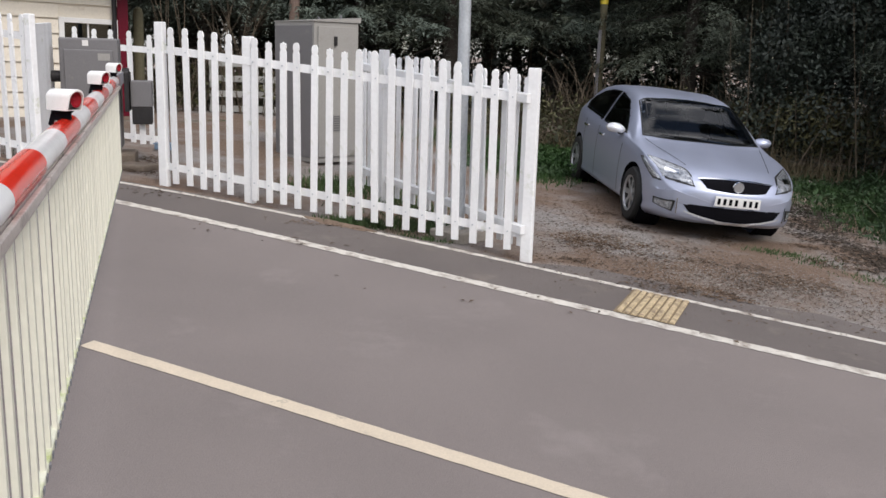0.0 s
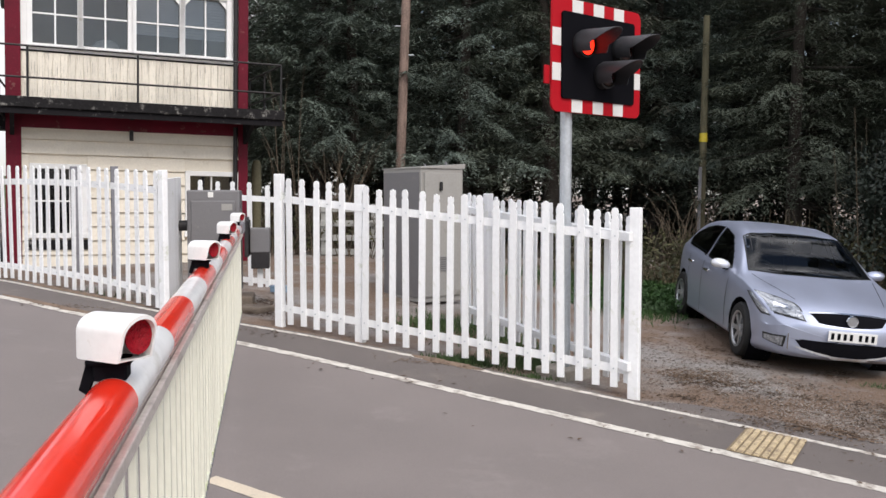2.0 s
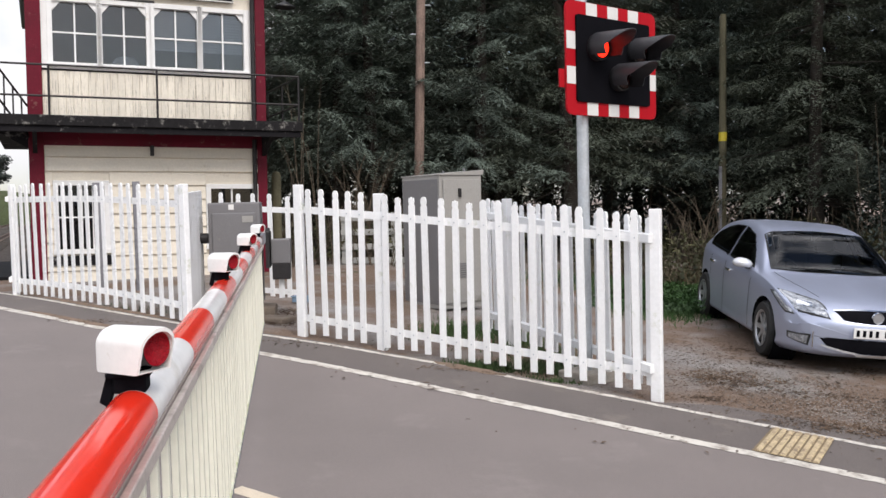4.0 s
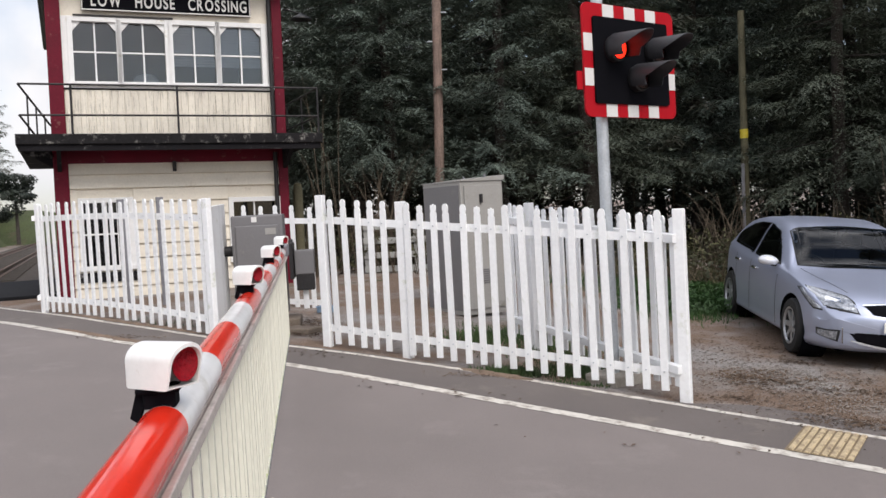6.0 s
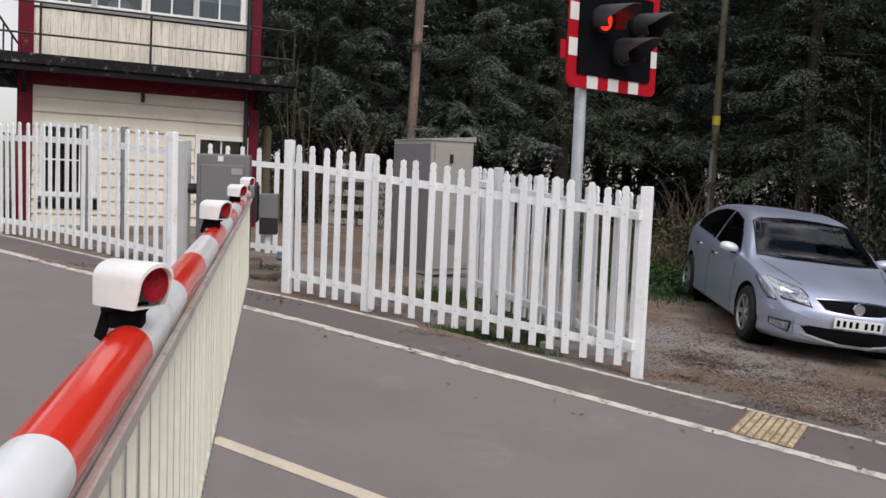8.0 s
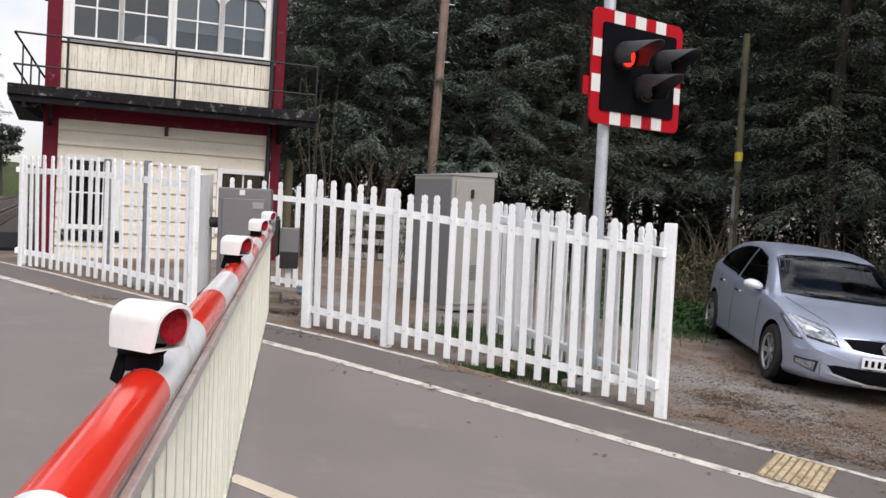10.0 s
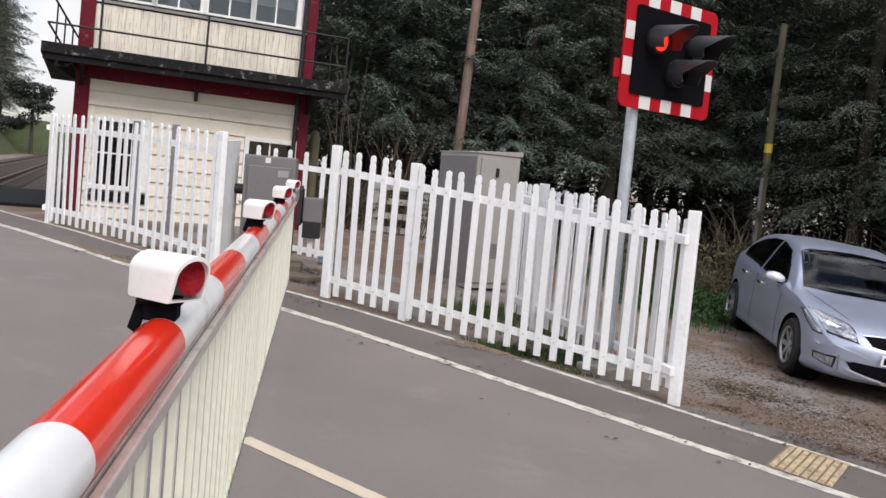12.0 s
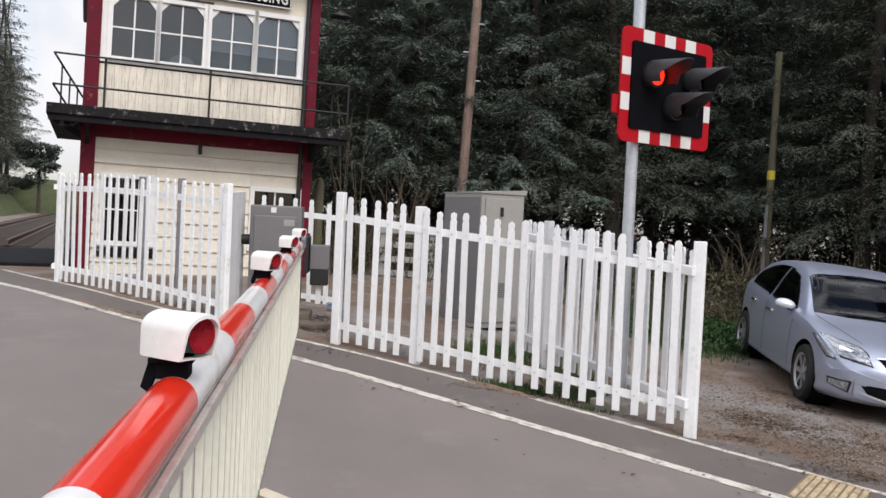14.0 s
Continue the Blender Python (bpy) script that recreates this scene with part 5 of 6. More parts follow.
def wheel(x, y):
    sd = 1 if y > 0 else -1
    m = Matrix.Translation((x, y, WHEEL_Z)) @ pose(0, 0, 0, -90 * sd, 0, 0)
    bm = lathe(bmesh.new(), [(0.205, -0.1), (0.25, -0.105), (0.295, -0.1), (0.312, -0.075), (0.315, 0.0), (0.312, 0.075), (0.295, 0.1), (0.25, 0.105), (0.205, 0.1)], 44, m, close=True)
    w = part("wheel", bm, TYRE, car, "black tyre on a silver trimmed wheel", smooth=True)
    part("rim", lathe(bmesh.new(), [(0.205, 0.1), (0.2, 0.085), (0.185, 0.06), (0.05, 0.045), (0.001, 0.045)], 40, m), BLACK_IRON, w, smooth=True)
    part("rim_edge", lathe(bmesh.new(), [(0.207, 0.095), (0.212, 0.104), (0.195, 0.1), (0.185, 0.085)], 40, m, close=True), ALLOY, w, smooth=True)
    for k in range(7):
        bm = bmesh.new()
        a = m @ Matrix.Rotation(2 * math.pi * k / 7, 4, "Z")
        prism(bm, [(0.03, 0.075), (0.195, 0.085), (0.195, 0.06), (0.03, 0.05)], 0.055, a @ Matrix.Translation((0, -0.0275, 0)))
        part("spoke", bm, ALLOY, w)
    part("hub_cap", lathe(bmesh.new(), [(0.06, 0.05), (0.06, 0.08), (0.04, 0.09), (0.001, 0.092)], 24, m), ALLOY, w, smooth=True)
    part("wheel_arch", lathe(bmesh.new(), [(0.37, -0.22), (0.37, 0.065)], 40, m @ Matrix.Translation((0, 0, 0))), MATT_BLACK, car)


for x in (FRONT_AXLE, REAR_AXLE):
    for y in (0.802, -0.802):
        wheel(x, y)
part("underbody", boxed(0.35, 4.2, -0.58, 0.58, 0.19, 0.36, 0.02), MATT_BLACK, car)

for sd in (1, -1):
    snapped("headlight", ((0.14, sd * 0.46, 0.63), (0.42, sd * 0.8, 0.66), (0.8, sd * 0.86, 0.83), (0.3, sd * 0.54, 0.765)), HEADLAMP, car, 0.006, 16, 8, label="clear headlamp lens")
    snapped("lamp_surround", ((0.12, sd * 0.44, 0.615), (0.42, sd * 0.82, 0.645), (0.84, sd * 0.88, 0.84), (0.3, sd * 0.52, 0.78)), BLACK_PLASTIC, car, 0.003, 16, 8)
    snapped("reflector_bowl", ((0.26, sd * 0.58, 0.675), (0.36, sd * 0.7, 0.69), (0.4, sd * 0.7, 0.745), (0.3, sd * 0.59, 0.74)), CHROME, car, 0.009, 8, 6)
    snapped("fog_lamp", ((0.15, sd * 0.655, 0.36), (0.32, sd * 0.82, 0.39), (0.32, sd * 0.82, 0.44), (0.15, sd * 0.64, 0.45)), HEADLAMP, car, 0.008, 8, 6)
    snapped("fog_surround", ((0.14, sd * 0.64, 0.345), (0.34, sd * 0.84, 0.385), (0.34, sd * 0.84, 0.455), (0.14, sd * 0.62, 0.465)), BLACK_PLASTIC, car, 0.005, 10, 6)
    snapped("fog_trim", ((0.14, sd * 0.585, 0.335), (0.14, sd * 0.6, 0.335), (0.14, sd * 0.605, 0.5), (0.14, sd * 0.59, 0.5)), CHROME, car, 0.009, 3, 8)
    for x, z0, z1 in ((1.5, 0.3, 0.9), (2.62, 0.3, 0.985), (3.32, 0.62, 1.0)):
        snapped("door_gap", ((x - 0.005, sd * 0.95, z0), (x + 0.005, sd * 0.95, z0), (x + 0.005, sd * 0.95, z1), (x - 0.005, sd * 0.95, z1)), MATT_BLACK, car, 0.0025, 2, 16)
    snapped("bonnet_gap", ((0.36, sd * 0.5, 0.9), (1.18, sd * 0.735, 1.1), (1.18, sd * 0.727, 1.1), (0.36, sd * 0.492, 0.9)), MATT_BLACK, car, 0.0025, 24, 2)
    for x in (2.42, 3.22):
        h = part("door_handle", boxed(x - 0.1, x + 0.1, 0.885 * sd, 0.925 * sd, 0.85 + 0.03 * (x > 3), 0.885 + 0.03 * (x > 3), 0.012), CHROME, car, "bright door handle")
    bm = bmesh.new()
    bmesh.ops.create_uvsphere(bm, u_segments=20, v_segments=12, radius=1, matrix=Matrix.Translation((1.68, 0.955 * sd, 1.03)) @ Matrix.Rotation(radians(8 * sd), 4, "X") @ Matrix.Diagonal((0.085, 0.125, 0.068, 1)))
    for v in bm.verts:
        v.co.x = min(v.co.x, 1.712)
        v.co.z = max(v.co.z, 0.985)
    # one shell pale for the sky it reflects, the other plain silver
    mir = part("door_mirror", bm, SKY_BRIGHT if sd > 0 else SILVER, car, "silver door mirror", smooth=True)
    part("mirror_stalk", boxed(1.66, 1.71, min(0.83 * sd, 0.92 * sd), max(0.83 * sd, 0.92 * sd), 0.965, 0.995, 0.008), BLACK_PLASTIC, mir)
snapped("grille", ((0.02, -0.34, 0.655), (0.02, 0.34, 0.655), (0.09, 0.42, 0.748), (0.09, -0.42, 0.748)), MATT_BLACK, car, 0.005, 24, 8, bulge=-0.05)
snapped("grille_bar", ((0.09, -0.43, 0.748), (0.09, 0.43, 0.748), (0.1, 0.43, 0.758), (0.1, -0.43, 0.758)), CHROME, car, 0.01, 24, 2)
snapped("lower_intake", ((0.02, -0.5, 0.365), (0.02, 0.5, 0.365), (0.05, 0.58, 0.455), (0.05, -0.58, 0.455)), MATT_BLACK, car, 0.005, 32, 10, bulge=-0.055)
# chrome trim coloured near-white in place of a sky reflection
snapped("intake_trim", ((0.02, -0.56, 0.36), (0.02, 0.56, 0.36), (0.02, 0.56, 0.378), (0.02, -0.56, 0.378)), SKY_BRIGHT, car, 0.014, 32, 2, bulge=-0.065, whole=True)
hit = shell.ray_cast(Vector((-1, 0, 0.655)), Vector((1, 0, 0)))[0]
badge = part("badge", lathe(bmesh.new(), [(0.05, 0.0), (0.058, 0.014), (0.066, 0.0)], 28, Matrix.Translation(hit + Vector((-0.012, 0, 0.036))) @ pose(0, 0, 0, 0, -90, 0), close=True), CHROME, car, "round chrome badge", smooth=True)
part("badge_disc", lathe(bmesh.new(), [(0.001, 0.004), (0.051, 0.003)], 24, Matrix.Translation(hit + Vector((-0.012, 0, 0.036))) @ pose(0, 0, 0, 0, -90, 0)), ALLOY, badge)
plate = part("number_plate", boxed(-0.045, -0.033, -0.26, 0.26, 0.475, 0.586, 0.004), PLATE_WHITE, car, "white number plate with dark bars")
for k in range(7):
    y = 0.215 - k * 0.066 - (0.03 if k > 3 else 0)
    part("bar", boxed(-0.0485, -0.0455, y - 0.016, y + 0.016, 0.497, 0.564), MATT_BLACK, plate)
    plate.matrix_local = pose(-0.012, 0, 0)
for y0, y1 in ((-0.55, -0.02), (0.02, 0.5)):
    snapped("wiper", ((1.24, y0, 1.1), (1.27, y1, 1.1), (1.285, y1, 1.1), (1.25, y0, 1.1)), BLACK_PLASTIC, car, 0.014, 16, 2)


# Trees
def needle_crown(seed, height, low, spread, fine, coarse):
    """Whorls of drooping boughs; each bough carries side twigs set with small needle tufts, all as one mesh of loose thin leaves."""
    rng = np.random.default_rng(seed)
    points, tris = [], []
    total = 0
    z, turn = low, 0.0
    while z < height - 0.2:
        f = (z - low) / (height - low)
        seen = z < 9.6
        reach = spread * (1 - f) ** 0.75 * rng.uniform(0.8, 1.1) + 0.25
        for k in range(5):
            turn += 2.39996
            a = turn + rng.uniform(-0.3, 0.3)
            r = reach * rng.uniform(0.6, 1.12)
            droop = rng.uniform(0.16, 0.5)
            n = max(4, int(r / (fine if seen else fine * 3.2)))
            t = np.repeat(np.linspace(0.14, 1.0, n), 2) + rng.uniform(-0.02, 0.02, 2 * n)
            flank = np.tile((-1.0, 1.0), n)
            length = (0.12 + 0.34 * r * (1.02 - t).clip(0) ** 0.8) * rng.uniform(0.6, 1.15, 2 * n)
            heading = a + flank * rng.uniform(0.5, 1.15, 2 * n)
            fall = rng.uniform(0.35, 1.25, 2 * n)
            m = 4 if coarse or not seen else 10
            u = (np.arange(m) + 0.5) / m
            along = length[:, None] * u[None]
            x = r * t[:, None] * math.cos(a) + along * np.cos(heading)[:, None]
            y = r * t[:, None] * math.sin(a) + along * np.sin(heading)[:, None]
            zz = z + rng.uniform(-0.12, 0.12) + (0.16 * r * t - droop * r * t**2 + 0.1 * r * t**5)[:, None] - fall[:, None] * along * (0.4 + 0.6 * u[None])
            base = np.stack((x, y, zz), -1).reshape(-1, 3) + rng.normal(0, 0.018, (2 * n * m, 3))
            head = np.repeat(heading, m)
            big = 1.0 if seen and not coarse else (2.2 if coarse else 2.8)
            for sgn in (-1, 1):
                h = head + sgn * rng.uniform(0.25, 0.95, len(base))
                size = rng.uniform(0.055, 0.13, len(base)) * big
                d = np.stack((np.cos(h), np.sin(h), rng.uniform(-0.75, 0.25, len(base))), -1) * size[:, None]
                w = np.stack((-np.sin(h), np.cos(h), rng.uniform(-0.6, 0.6, len(base))), -1) * (size * (0.13 if big == 1.0 else 0.1))[:, None]
                points.append(np.stack((base - w, base + w, base + d), 1).reshape(-1, 3))
                total += len(base)
        z += (0.34 if seen else 1.0) * rng.uniform(0.7, 1.3)
    verts = np.concatenate(points)
    return verts, np.arange(3 * total).reshape(-1, 3)


def trunk_mesh(bm, height, r, rng, low):
    n = 7
    pts = [Vector((rng.uniform(-0.05, 0.05) * k, rng.uniform(-0.05, 0.05) * k, height * k / n - 0.2)) for k in range(n + 1)]
    rings = []
    for k, p in enumerate(pts):
        q = r * (1 - 0.85 * k / n) + 0.02 + (0.08 if k == 0 else 0)
        rings.append([bm.verts.new(p + Vector((q * math.cos(0.628 * j), q * math.sin(0.628 * j), 0))) for j in range(10)])
    for a, b in zip(rings, rings[1:]):
        for j in range(10):
            bm.faces.new((a[j], a[(j + 1) % 10], b[(j + 1) % 10], b[j]))


def dead_branches(bm, height, rng):
    for k in range(60):
        z = rng.uniform(0.8, height * 0.7)
        a = rng.uniform(0, 6.28)
        L = rng.uniform(0.6, 2.2)
        rod(bm, (0, 0, z), (L * math.cos(a), L * math.sin(a), z - rng.uniform(0, 0.5)), 0.022, 0.004, 4, False)


def conifer(seed, height, low, spread, fine, needles, label, coarse=False):
    rng = random.Random(seed)
    tree = thing("conifer", Matrix(), label, "tree", "dark conifer wood")
    bm = bmesh.new()
    trunk_mesh(bm, height, 0.15, rng, low)
    part("trunk", bm, BARK, tree, smooth=True)
    bm = bmesh.new()
    dead_branches(bm, height, rng)
    tagged(part("deadwood", bm, BARK, tree), kind="stuff")
    verts, faces = needle_crown(seed, height, low, spread, fine, coarse)
    me = bpy.data.meshes.new("crown")
    me.from_pydata(verts.tolist(), [], faces.tolist())
    me.materials.append(needles)
    crown = new("crown", me)
    crown.parent = tree
    return tree


KINDS = [
    conifer(11, 17.0, 2.0, 3.1, 0.105, NEEDLE, "tall dark spruce with drooping branches"),
    conifer(12, 15.5, 3.0, 2.8, 0.105, NEEDLE, "dark green conifer with bare lower trunk"),
    conifer(13, 16.0, 2.3, 3.2, 0.1, BLUE_NEEDLE, "blue-green spruce at the wood's edge"),
    conifer(14, 16.0, 2.4, 2.9, 0.2, BROWN_NEEDLE, "shaded conifer with dry brown twigs", True),
]
rng = random.Random(7)
spots = []
for row, (y, x0, x1, gap) in enumerate(((22.0, -7.5, 16, 2.7), (25.0, -9.5, 18, 2.7), (28.5, -11, 21, 2.8), (32.5, -13, 24, 3.0), (37.0, -15, 27, 3.1))):
    x = x0
    while x < x1:
        spots.append((row, x + rng.uniform(-0.6, 0.6), y + rng.uniform(-0.8, 0.8) - 0.12 * max(0, x - 6)))
        x += gap
first = {}
for n, (row, x, y) in enumerate(spots):
    if n == 0:
        x, y = -5.6, 21.7
    if row == 0 and abs(x - 3.4) < 1.7:
        y += 2.6
    k = (2 if n in (0, 1, 2, 4) else (0, 1, 0, 0, 1)[n % 5]) if row == 0 else ((3, 3, 0, 3, 3, 3, 2, 3)[n % 8] if row == 1 else 3)
    m = pose(x, y, land(x, y), rng.uniform(-2, 2), rng.uniform(-2, 2), rng.uniform(0, 360)) @ Matrix.Scale(rng.uniform(0.9, 1.15), 4)
    if k not in first:
        first[k] = True
        KINDS[k].matrix_world = m
    else:
        t = copy_thing(KINDS[k], m)
        t.matrix_world = m
# two added conifers, mostly outside the view, placed to shade the right side
for x, y, n in ((10.6, 16.0, 0), (10.6, 12.6, 1)):
    t = copy_thing(KINDS[n], Matrix())
    t.matrix_world = pose(x, y, land(x, y), 0, 0, 130 * n + 20)
# trees beyond the railway
for n, (along, off, s) in enumerate(((66, 7.6, 1.3), (75, 7.8, 1.4), (84, 8.2, 1.4), (93, 8.4, 1.45), (71, 10.0, 1.5), (80, 10.5, 1.5), (89, 10.5, 1.55), (60, 8.5, 1.4))):
    t = copy_thing(KINDS[(3, 0, 3, 3, 3, 3, 3, 3)[n]], Matrix())
    t.matrix_world = tm @ pose(along, off, 2.6 if off < 10 else 3.6, 0, 0, 70 * n) @ Matrix.Scale(s, 4)


# Broadleaf trees and shrubs
def leaf_cloud(rng, blobs, count, size):
    verts, faces = [], []
    for _ in range(count):
        c, r = blobs[rng.integers(len(blobs))]
        d = rng.normal(0, 1, 3)
        d /= np.linalg.norm(d)
        p = np.array(c) + d * np.array(r) * rng.uniform(0.55, 1.08)
        a = rng.normal(0, 1, 3)
        a /= np.linalg.norm(a)
        b = np.cross(a, d + 0.3)
        b /= np.linalg.norm(b) + 1e-6
        s = size * rng.uniform(0.6, 1.3)
        k = len(verts)
        verts += [p - a * s, p + b * s * 0.45, p + a * s, p - b * s * 0.45]
        faces.append((k, k + 1, k + 2, k + 3))
    return verts, faces


def bush(name, x, y, blobs, count, size, material, label, category, stems=0, seed=1, kind="", dz=0.0):
    rng = np.random.default_rng(seed)
    root = thing(name, pose(x, y, land(x, y) + dz), label, category, kind=kind)
    verts, faces = leaf_cloud(rng, blobs, count, size)
    me = bpy.data.meshes.new("leaves")
    me.from_pydata([tuple(v) for v in verts], [], faces)
    me.materials.append(material)
    new("leaves", me).parent = root
    if stems:
        bm = bmesh.new()
        for _ in range(stems):
            c, r = blobs[rng.integers(len(blobs))]
            bx, by = c[0] + rng.uniform(-1, 1) * r[0], c[1] + rng.uniform(-1, 1) * r[1]
            tip = (bx + rng.normal(0, 0.3), by + rng.normal(0, 0.3), c[2] + r[2] * rng.uniform(0.5, 1.5))
            rod(bm, (bx, by, -0.1), tip, 0.012, 0.004, 4, False)
        part("stems", bm, TWIG, root)
    return root


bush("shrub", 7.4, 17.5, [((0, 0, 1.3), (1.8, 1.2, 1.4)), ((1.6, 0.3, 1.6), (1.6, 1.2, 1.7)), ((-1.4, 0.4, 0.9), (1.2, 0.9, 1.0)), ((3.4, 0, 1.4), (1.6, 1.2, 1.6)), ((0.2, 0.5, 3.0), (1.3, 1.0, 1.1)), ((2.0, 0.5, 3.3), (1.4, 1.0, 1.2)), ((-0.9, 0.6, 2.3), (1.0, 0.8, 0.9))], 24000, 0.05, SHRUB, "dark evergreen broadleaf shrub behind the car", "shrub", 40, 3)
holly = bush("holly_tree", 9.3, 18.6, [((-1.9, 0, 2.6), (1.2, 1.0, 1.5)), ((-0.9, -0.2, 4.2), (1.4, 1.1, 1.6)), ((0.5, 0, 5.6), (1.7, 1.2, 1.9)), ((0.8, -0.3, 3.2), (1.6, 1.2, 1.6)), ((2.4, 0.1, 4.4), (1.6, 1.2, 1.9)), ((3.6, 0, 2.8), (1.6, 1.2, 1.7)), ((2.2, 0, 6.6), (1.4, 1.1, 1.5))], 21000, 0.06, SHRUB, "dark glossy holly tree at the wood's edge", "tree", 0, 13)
part("trunk", rod(bmesh.new(), (0.6, 0, -0.2), (0.9, 0, 5.5), 0.13, 0.05, 10), BARK, holly)
bush("bramble_thicket", 3.6, 17.6, [((k * 0.75 - 3.0, 0.25 * math.sin(k * 2.1), 0.5 + 0.16 * math.sin(k * 1.7)), (0.75, 0.6, 0.62)) for k in range(14)], 17000, 0.048, BRAMBLE, "yellowing bramble thicket with dry stems", "bramble", 220, 4, "stuff")
bush("nettle_patch", 7.6, 13.6, [((0.62 * (k % 7) - 1.9 + 0.2 * math.sin(k * 2.9), 0.85 * (k // 7) - 3.3 + 0.1 * (k % 7), 0.1 + 0.07 * math.sin(k * 1.7)), (0.62, 0.75, 0.2)) for k in range(63)], 26000, 0.05, NETTLE, "low green nettles and ivy beside the dirt lot, coloured dark for tree shade", "nettles", 60, 5, "stuff")
bush("ground_ivy", 1.7, 14.9, [((0.5 * (k % 5) - 1.1, 0.7 * (k // 5) - 1.0, 0.03 + 0.04 * math.sin(k * 2.7)), (0.55, 0.6, 0.1)) for k in range(20)], 15000, 0.035, IVY, "low bright green ivy and weeds behind the car", "weeds", 0, 15, "stuff")
bush("undergrowth", -4.5, 18.2, [((k * 0.8 - 2.4, 0.3 * math.sin(k * 2.3), 0.45), (0.7, 0.5, 0.5)) for k in range(8)], 2600, 0.06, BRAMBLE, "sparse bare undergrowth below the conifers", "undergrowth", 260, 6, "stuff")

woods = np.random.default_rng(77)
bush("far_woods", 6, 41, [((k * 2.6 - 32, woods.uniform(-1.5, 1.5), woods.uniform(0.8, 9.5)), (2.4, 1.5, 2.6)) for k in range(5, 25) for _ in range(4)], 24000, 0.3, NEEDLE, "dense dark depth of the conifer wood", "woods", 0, 9, "stuff")
low = random.Random(63)
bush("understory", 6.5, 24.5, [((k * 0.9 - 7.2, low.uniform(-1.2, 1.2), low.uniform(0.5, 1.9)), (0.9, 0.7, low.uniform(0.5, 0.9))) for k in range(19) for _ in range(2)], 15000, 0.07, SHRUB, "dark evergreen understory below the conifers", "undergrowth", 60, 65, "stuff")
bush("understory", -4.0, 29.0, [((k * 0.9 - 4.5, low.uniform(-1.5, 1.5), low.uniform(0.3, 1.6)), (0.9, 0.8, low.uniform(0.4, 0.9))) for k in range(10) for _ in range(2)], 5200, 0.08, BRAMBLE, "thin brown understory in the wood", "undergrowth", 160, 66, "stuff")
bm = bmesh.new()
rows_y = (19.6, 21, 23, 26, 30, 36, 44, 60)
beds = [[bm.verts.new((x, y + 0.5 * math.sin(x * 0.9) * (y < 20), land(x, y) - 0.014 + 0.03 * math.sin(x * 1.3 + y))) for y in rows_y] for x in steps_between(-9, 30, 1.0)]
for a, b in zip(beds, beds[1:]):
    for k in range(len(rows_y) - 1):
        bm.faces.new((a[k], a[k + 1], b[k + 1], b[k]))
FOREST_FLOOR = mat("forest_floor", (0.06, 0.045, 0.033), 0.95, vary=0.45, scale=2.5, fine=40, bump=0.8, reach=0.04, stain=(0.035, 0.045, 0.02), stain_amount=0.5)
tagged(part("forest_floor", bm, FOREST_FLOOR, smooth=True), "dark brown needle-covered forest floor", "forest floor", kind="structure")


def bare_shrub(x, y, count, height, spread, seed, label, dz=0.0):
    """Thin arching bare stems."""
    r = random.Random(seed)
    root = thing("bare_shrub", pose(x, y, land(x, y) + dz), label, "shrub")
    for k in range(count):
        a, h, d = r.uniform(0, 6.28), height * r.uniform(0.6, 1.1), spread * r.uniform(0.4, 1.2)
        p = Vector((r.uniform(-0.5, 0.5) * spread * 0.6, r.uniform(-0.4, 0.4), -0.05))
        bm = bmesh.new()
        n = 6
        last = None
        for i in range(n + 1):
            t = i / n
            q = p + Vector((math.cos(a) * d * t * t, math.sin(a) * d * t * t * 0.5, h * (t - 0.28 * t * t) * 1.3))
            ring = [bm.verts.new(q + Vector((math.cos(2.1 * j), math.sin(2.1 * j), 0)) * (0.011 * (1 - 0.75 * t))) for j in range(3)]
            if last:
                for j in range(3):
                    bm.faces.new((last[j], last[(j + 1) % 3], ring[(j + 1) % 3], ring[j]))
            last = ring
        part("stem", bm, TWIG, root)
    return root


bare_shrub(-4.3, 18.6, 26, 2.6, 1.1, 41, "bare arching stems beside the telegraph pole")
bare_shrub(-5.35, 18.2, 9, 4.2, 0.9, 42, "leafless creeper beside the signal box")
bare_shrub(2.6, 18.4, 34, 1.9, 1.0, 43, "bare saplings in front of the wood")
bare_shrub(5.8, 17.6, 30, 1.7, 1.2, 44, "dry bare stems behind the car")
shape = random.Random(58)
ft = bush("far_tree", -45, 66, [((shape.uniform(-1.9, 2.1), shape.uniform(-1, 1), shape.uniform(1.7, 5.6) - 0.3 * abs(k - 8) / 8), (shape.uniform(0.5, 1.1), 0.8, shape.uniform(0.25, 0.55))) for k in range(17)], 6500, 0.12, SHRUB, "dark flat-topped pine beyond the railway", "tree", 0, 8, dz=0.4)
part("trunk", rod(bmesh.new(), (0, 0, -0.2), (0, 0, 4.2), 0.17, 0.09, 10), BARK, ft)

# Green rise far beyond the railway
bm = bmesh.new()
hill = [[bm.verts.new((-60 + 34 * (i / 16 - 0.5) * 2 + 6 * j / 8, 86 + 10 * (j / 8 - 0.5) * 2, 0.35 + 3.3 * math.sin(math.pi * j / 8) * math.sin(math.pi * i / 16) ** 0.7 * (1 + 0.15 * math.sin(i * 1.9)))) for j in range(9)] for i in range(17)]
for a, b in zip(hill, hill[1:]):
    for k in range(8):
        bm.faces.new((a[k], a[k + 1], b[k + 1], b[k]))
HILL = mat("far_grass", (0.075, 0.095, 0.035), 0.95, vary=0.35, scale=0.4, fine=6, bump=0.6, stain=(0.13, 0.1, 0.06), stain_amount=0.4, reach=0.2)
tagged(part("hill", bm, HILL, smooth=True), "low green grassy rise beyond the railway", "hill", kind="structure")

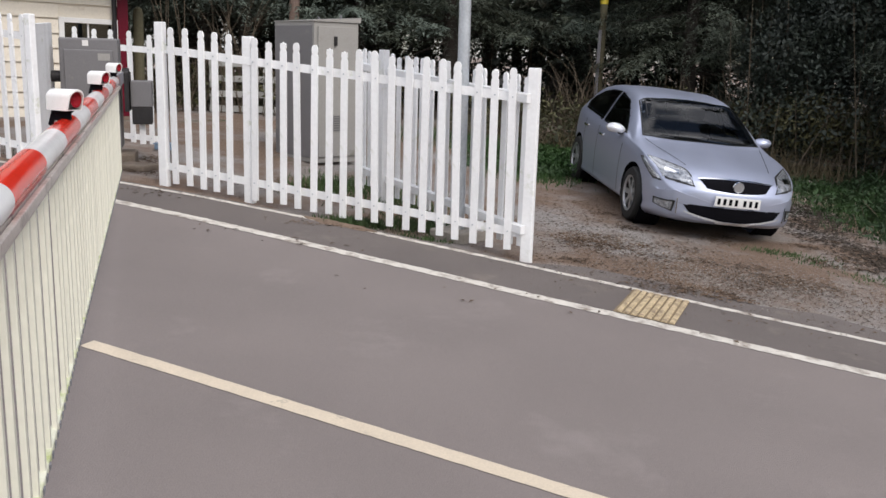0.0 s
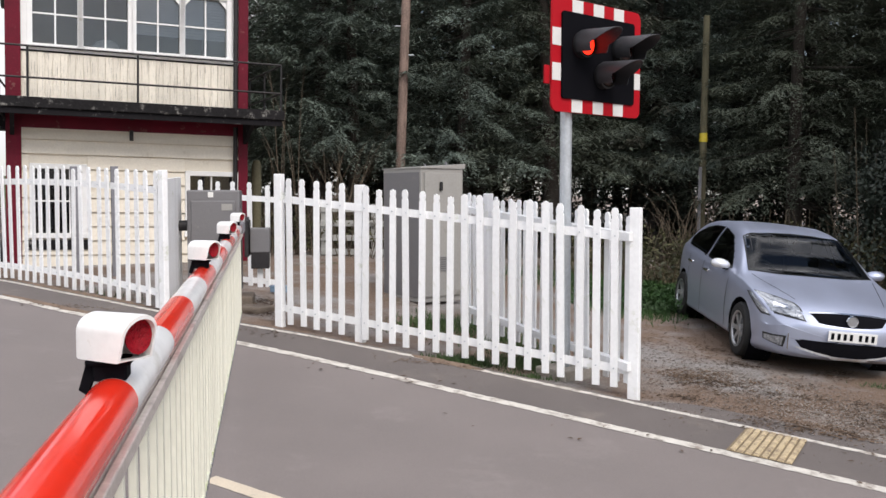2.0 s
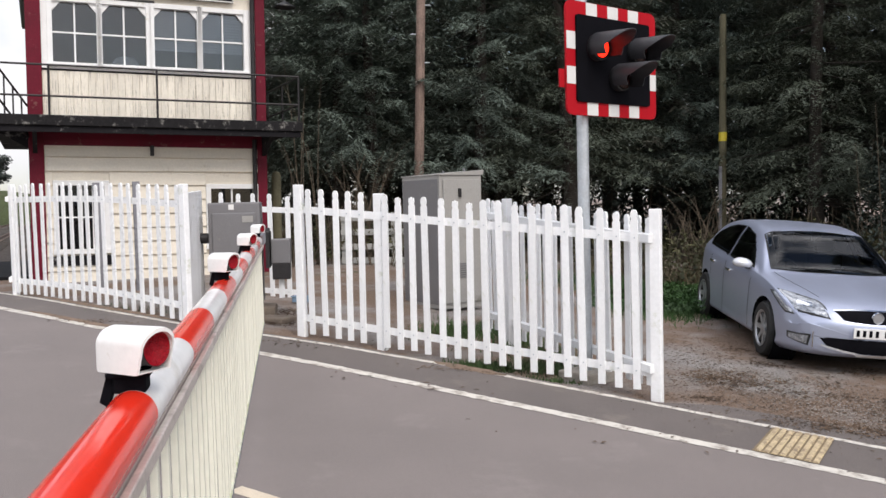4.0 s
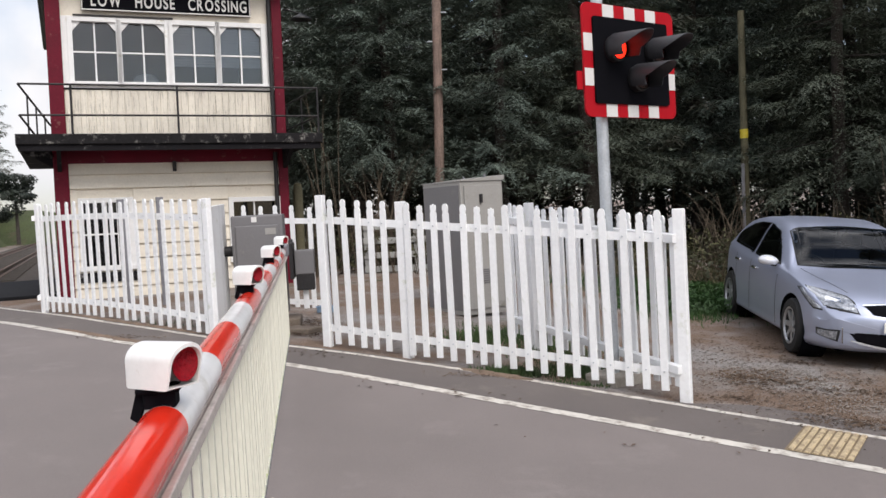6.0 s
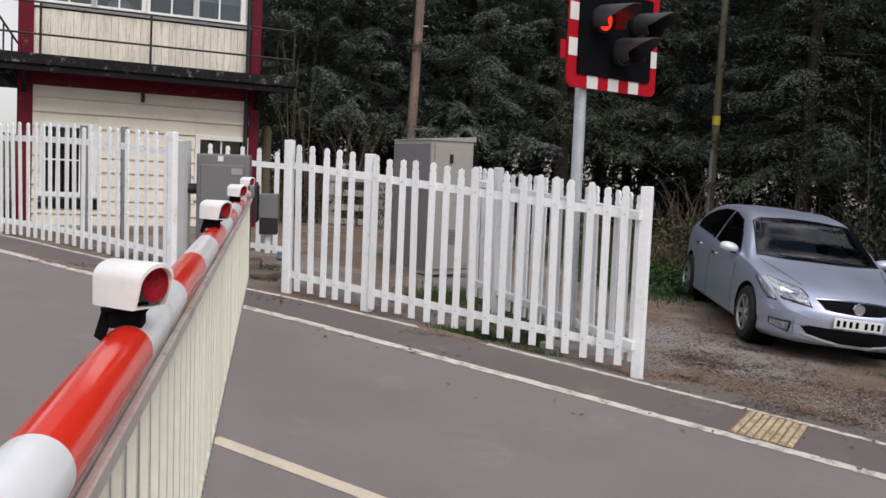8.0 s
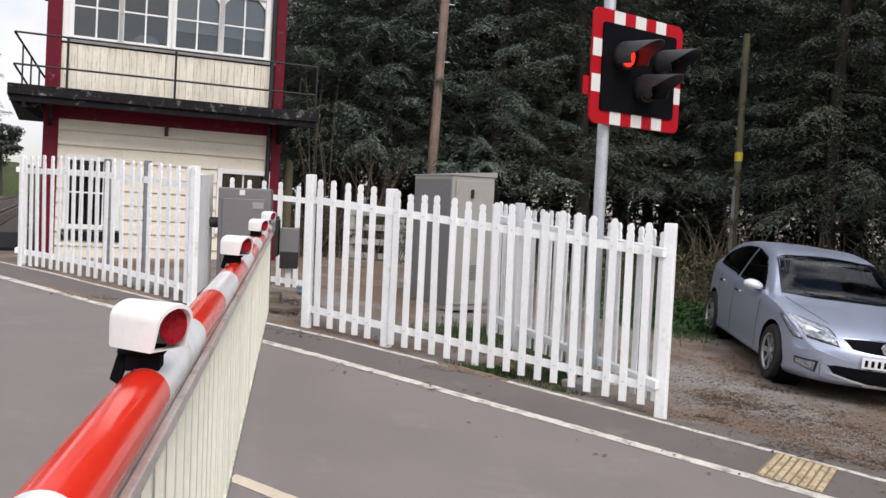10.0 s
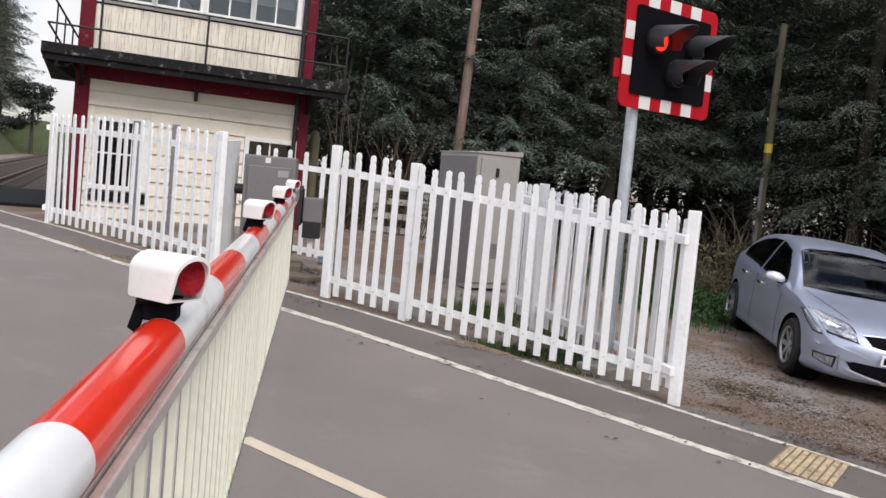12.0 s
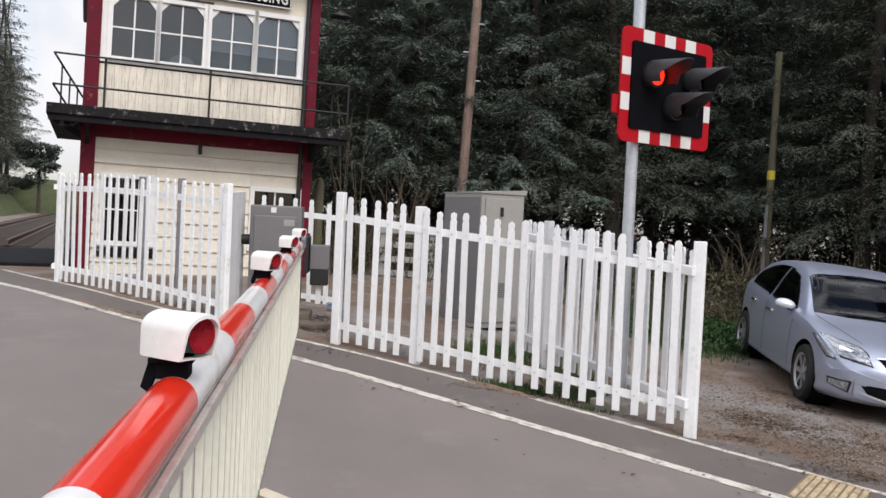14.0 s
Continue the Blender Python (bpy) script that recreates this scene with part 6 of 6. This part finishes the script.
# Grassy bank beyond the tracks
bm = bmesh.new()
bank = [[bm.verts.new(tm @ Vector((x, y, 0.35 + h + 0.12 * math.sin(x * 0.7 + y)))) for y, h in ((4.4, 0.0), (5.4, 0.9), (7.0, 2.2), (9.0, 3.0), (14.0, 3.8), (30, 4.4))] for x in range(3, 118, 3)]
for a, b in zip(bank, bank[1:]):
    for k in range(5):
        bm.faces.new((a[k], a[k + 1], b[k + 1], b[k]))
BANK = mat("rough_grass_bank", (0.085, 0.11, 0.035), 0.95, vary=0.4, scale=1.2, fine=14, bump=1.0, stain=(0.16, 0.12, 0.07), stain_amount=0.5, reach=0.1)
tagged(part("bank", bm, BANK, smooth=True), "rough grass bank beyond the railway", "bank", kind="structure")
scrub = bush("bank_scrub", 0, 0, [((k * 1.1, 7.6 + 0.9 * math.sin(k * 2.3), 3.1 + 0.3 * math.sin(k * 1.3)), (0.9, 1.3, 0.8)) for k in range(40, 100)], 14000, 0.18, BROWN_NEEDLE, "brown scrub along the top of the bank", "scrub", 0, 17, "stuff")
scrub.matrix_world = tm


def blades(name, zones, count, height, material, label, seed):
    rng = np.random.default_rng(seed)
    verts, faces = [], []
    for _ in range(count):
        cx, cy, rx, ry = zones[rng.integers(len(zones))]
        x, y = cx + rng.normal(0, rx * 0.5), cy + rng.normal(0, ry * 0.5)
        z = land(x, y) - 0.035
        h = height * rng.uniform(0.4, 1.2)
        a = rng.uniform(0, 6.28)
        w = 0.006 + 0.004 * rng.random()
        lean = rng.normal(0, 0.35, 2) * h
        k = len(verts)
        verts += [(x - w * math.cos(a), y - w * math.sin(a), z), (x + w * math.cos(a), y + w * math.sin(a), z), (x + lean[0], y + lean[1], z + h)]
        faces.append((k, k + 1, k + 2))
    me = bpy.data.meshes.new(name)
    me.from_pydata(verts, [], faces)
    me.materials.append(material)
    return tagged(new(name, me), label, "grass", kind="stuff")


blades("grass", [(1.6, 15.2, 1.2, 1.4), (0.6, 16.5, 1.6, 1.2), (3.2, 16.2, 2.0, 0.8), (1.2, 13.8, 0.7, 1.0)], 14000, 0.1, IVY, "short green grass behind the parked car", 21)
blades("grass", [(6.2, 13.0, 1.0, 2.0), (7.5, 12.0, 1.6, 1.2), (6.0, 15.5, 1.6, 1.2)], 11000, 0.09, IVY, "green weeds beside the dirt lot", 22)
blades("grass", [(-0.85, 9.0, 0.3, 0.15), (-0.4, 10.2, 0.5, 0.6), (-1.0, 11.0, 0.7, 0.5), (-0.2, 9.2, 0.4, 0.3), (-1.35, 10.6, 0.5, 0.5)], 5000, 0.085, GRASS, "short tufts of grass inside the fence corner", 23)
blades("grass", [(2.5, 17.4, 2.6, 0.8), (6.0, 16.8, 1.6, 0.5)], 1500, 0.5, DRY_GRASS, "tall dry grass stalks along the wood", 24)
blades("grass", [(-0.83, 8.93, 0.14, 0.05), (-0.2, 8.7, 0.3, 0.05), (-5.5, 10.9, 1.0, 0.5)], 400, 0.06, GRASS, "small weeds at the foot of the fence", 25)


def litter(name, zones, count, size, label, seed, material=LEAF_LITTER, category="fallen leaves"):
    rng = np.random.default_rng(seed)
    verts, faces = [], []
    for _ in range(count):
        cx, cy, rx, ry = zones[rng.integers(len(zones))]
        x, y = cx + rng.normal(0, rx * 0.5), cy + rng.normal(0, ry * 0.5)
        w = (Vector((x, y)) - ORIGIN).dot(ACROSS)
        z = land(x, y) + (0.01 if w < 0.15 else -0.022)
        s, a = size * rng.uniform(0.4, 1.4), rng.uniform(0, 6.28)
        c, d = math.cos(a) * s, math.sin(a) * s
        k = len(verts)
        verts += [(x - c, y - d, z), (x + d * 0.4, y - c * 0.4, z + 0.004), (x + c, y + d, z + 0.003), (x - d * 0.4, y + c * 0.4, z + 0.008)]
        faces.append((k, k + 1, k + 2, k + 3))
    me = bpy.data.meshes.new(name)
    me.from_pydata(verts, [], faces)
    me.materials.append(material)
    return tagged(new(name, me), label, category, kind="stuff")


litter("leaf_litter", [(2.0, 8.9, 1.6, 1.0), (3.6, 8.0, 1.8, 0.9), (1.6, 10.5, 1.0, 1.5), (2.2, 7.9, 0.5, 0.25), (3.3, 8.6, 0.5, 0.3), (1.5, 9.4, 0.4, 0.4)], 3600, 0.022, "brown fallen leaves on the dirt lot", 31)
litter("gravel", [(2.6, 8.5, 1.2, 0.7), (3.2, 8.6, 1.2, 0.8), (2.0, 9.6, 1.0, 0.8)], 7000, 0.012, "pale gravel chips pressed into the dirt", 35, PEBBLE, "gravel")
clumps = np.random.default_rng(91)
litter("leaf_litter", [(x, y, 0.22, 0.12) for x, y in zip(clumps.uniform(1.0, 4.8, 26), clumps.uniform(7.6, 11.2, 26))], 1500, 0.026, "clumps of dead leaves on the dirt lot", 38)
litter("leaf_litter", [(4.75, 11.6, 0.5, 1.6), (4.9, 10.0, 0.5, 0.9), (5.2, 12.8, 0.4, 1.2)], 3800, 0.03, "dark mulch of old leaves beside the nettles", 39, MULCH)
blades("grass", [(3.95, 9.75, 0.35, 0.3), (4.5, 9.2, 0.5, 0.25), (3.6, 9.95, 0.3, 0.15)], 700, 0.04, GRASS, "thin moss and grass by the parked car", 26)
litter("leaf_litter", [(2.2, 8.6, 1.7, 1.2), (3.8, 7.9, 2.0, 1.0)], 2600, 0.009, "dark crumbs of bark and leaf", 36)
litter("leaf_litter", [(-3.5, 10.4, 0.3, 0.3), (-3.6, 11.2, 0.3, 0.4), (-1.6, 10.5, 1.0, 0.5)], 700, 0.025, "dead leaves round the machine foot", 37)
litter("leaf_litter", [(-1.0, 8.7, 0.8, 0.12), (-3.0, 9.2, 0.6, 0.2), (-5.4, 9.7, 0.5, 0.12)], 220, 0.022, "dead leaves drifted against the fence", 32)
litter("leaf_litter", [(0.2, 6.9, 2.0, 0.5), (-1.5, 8.0, 1.5, 0.3)], 26, 0.03, "few stray leaves on the road", 33)
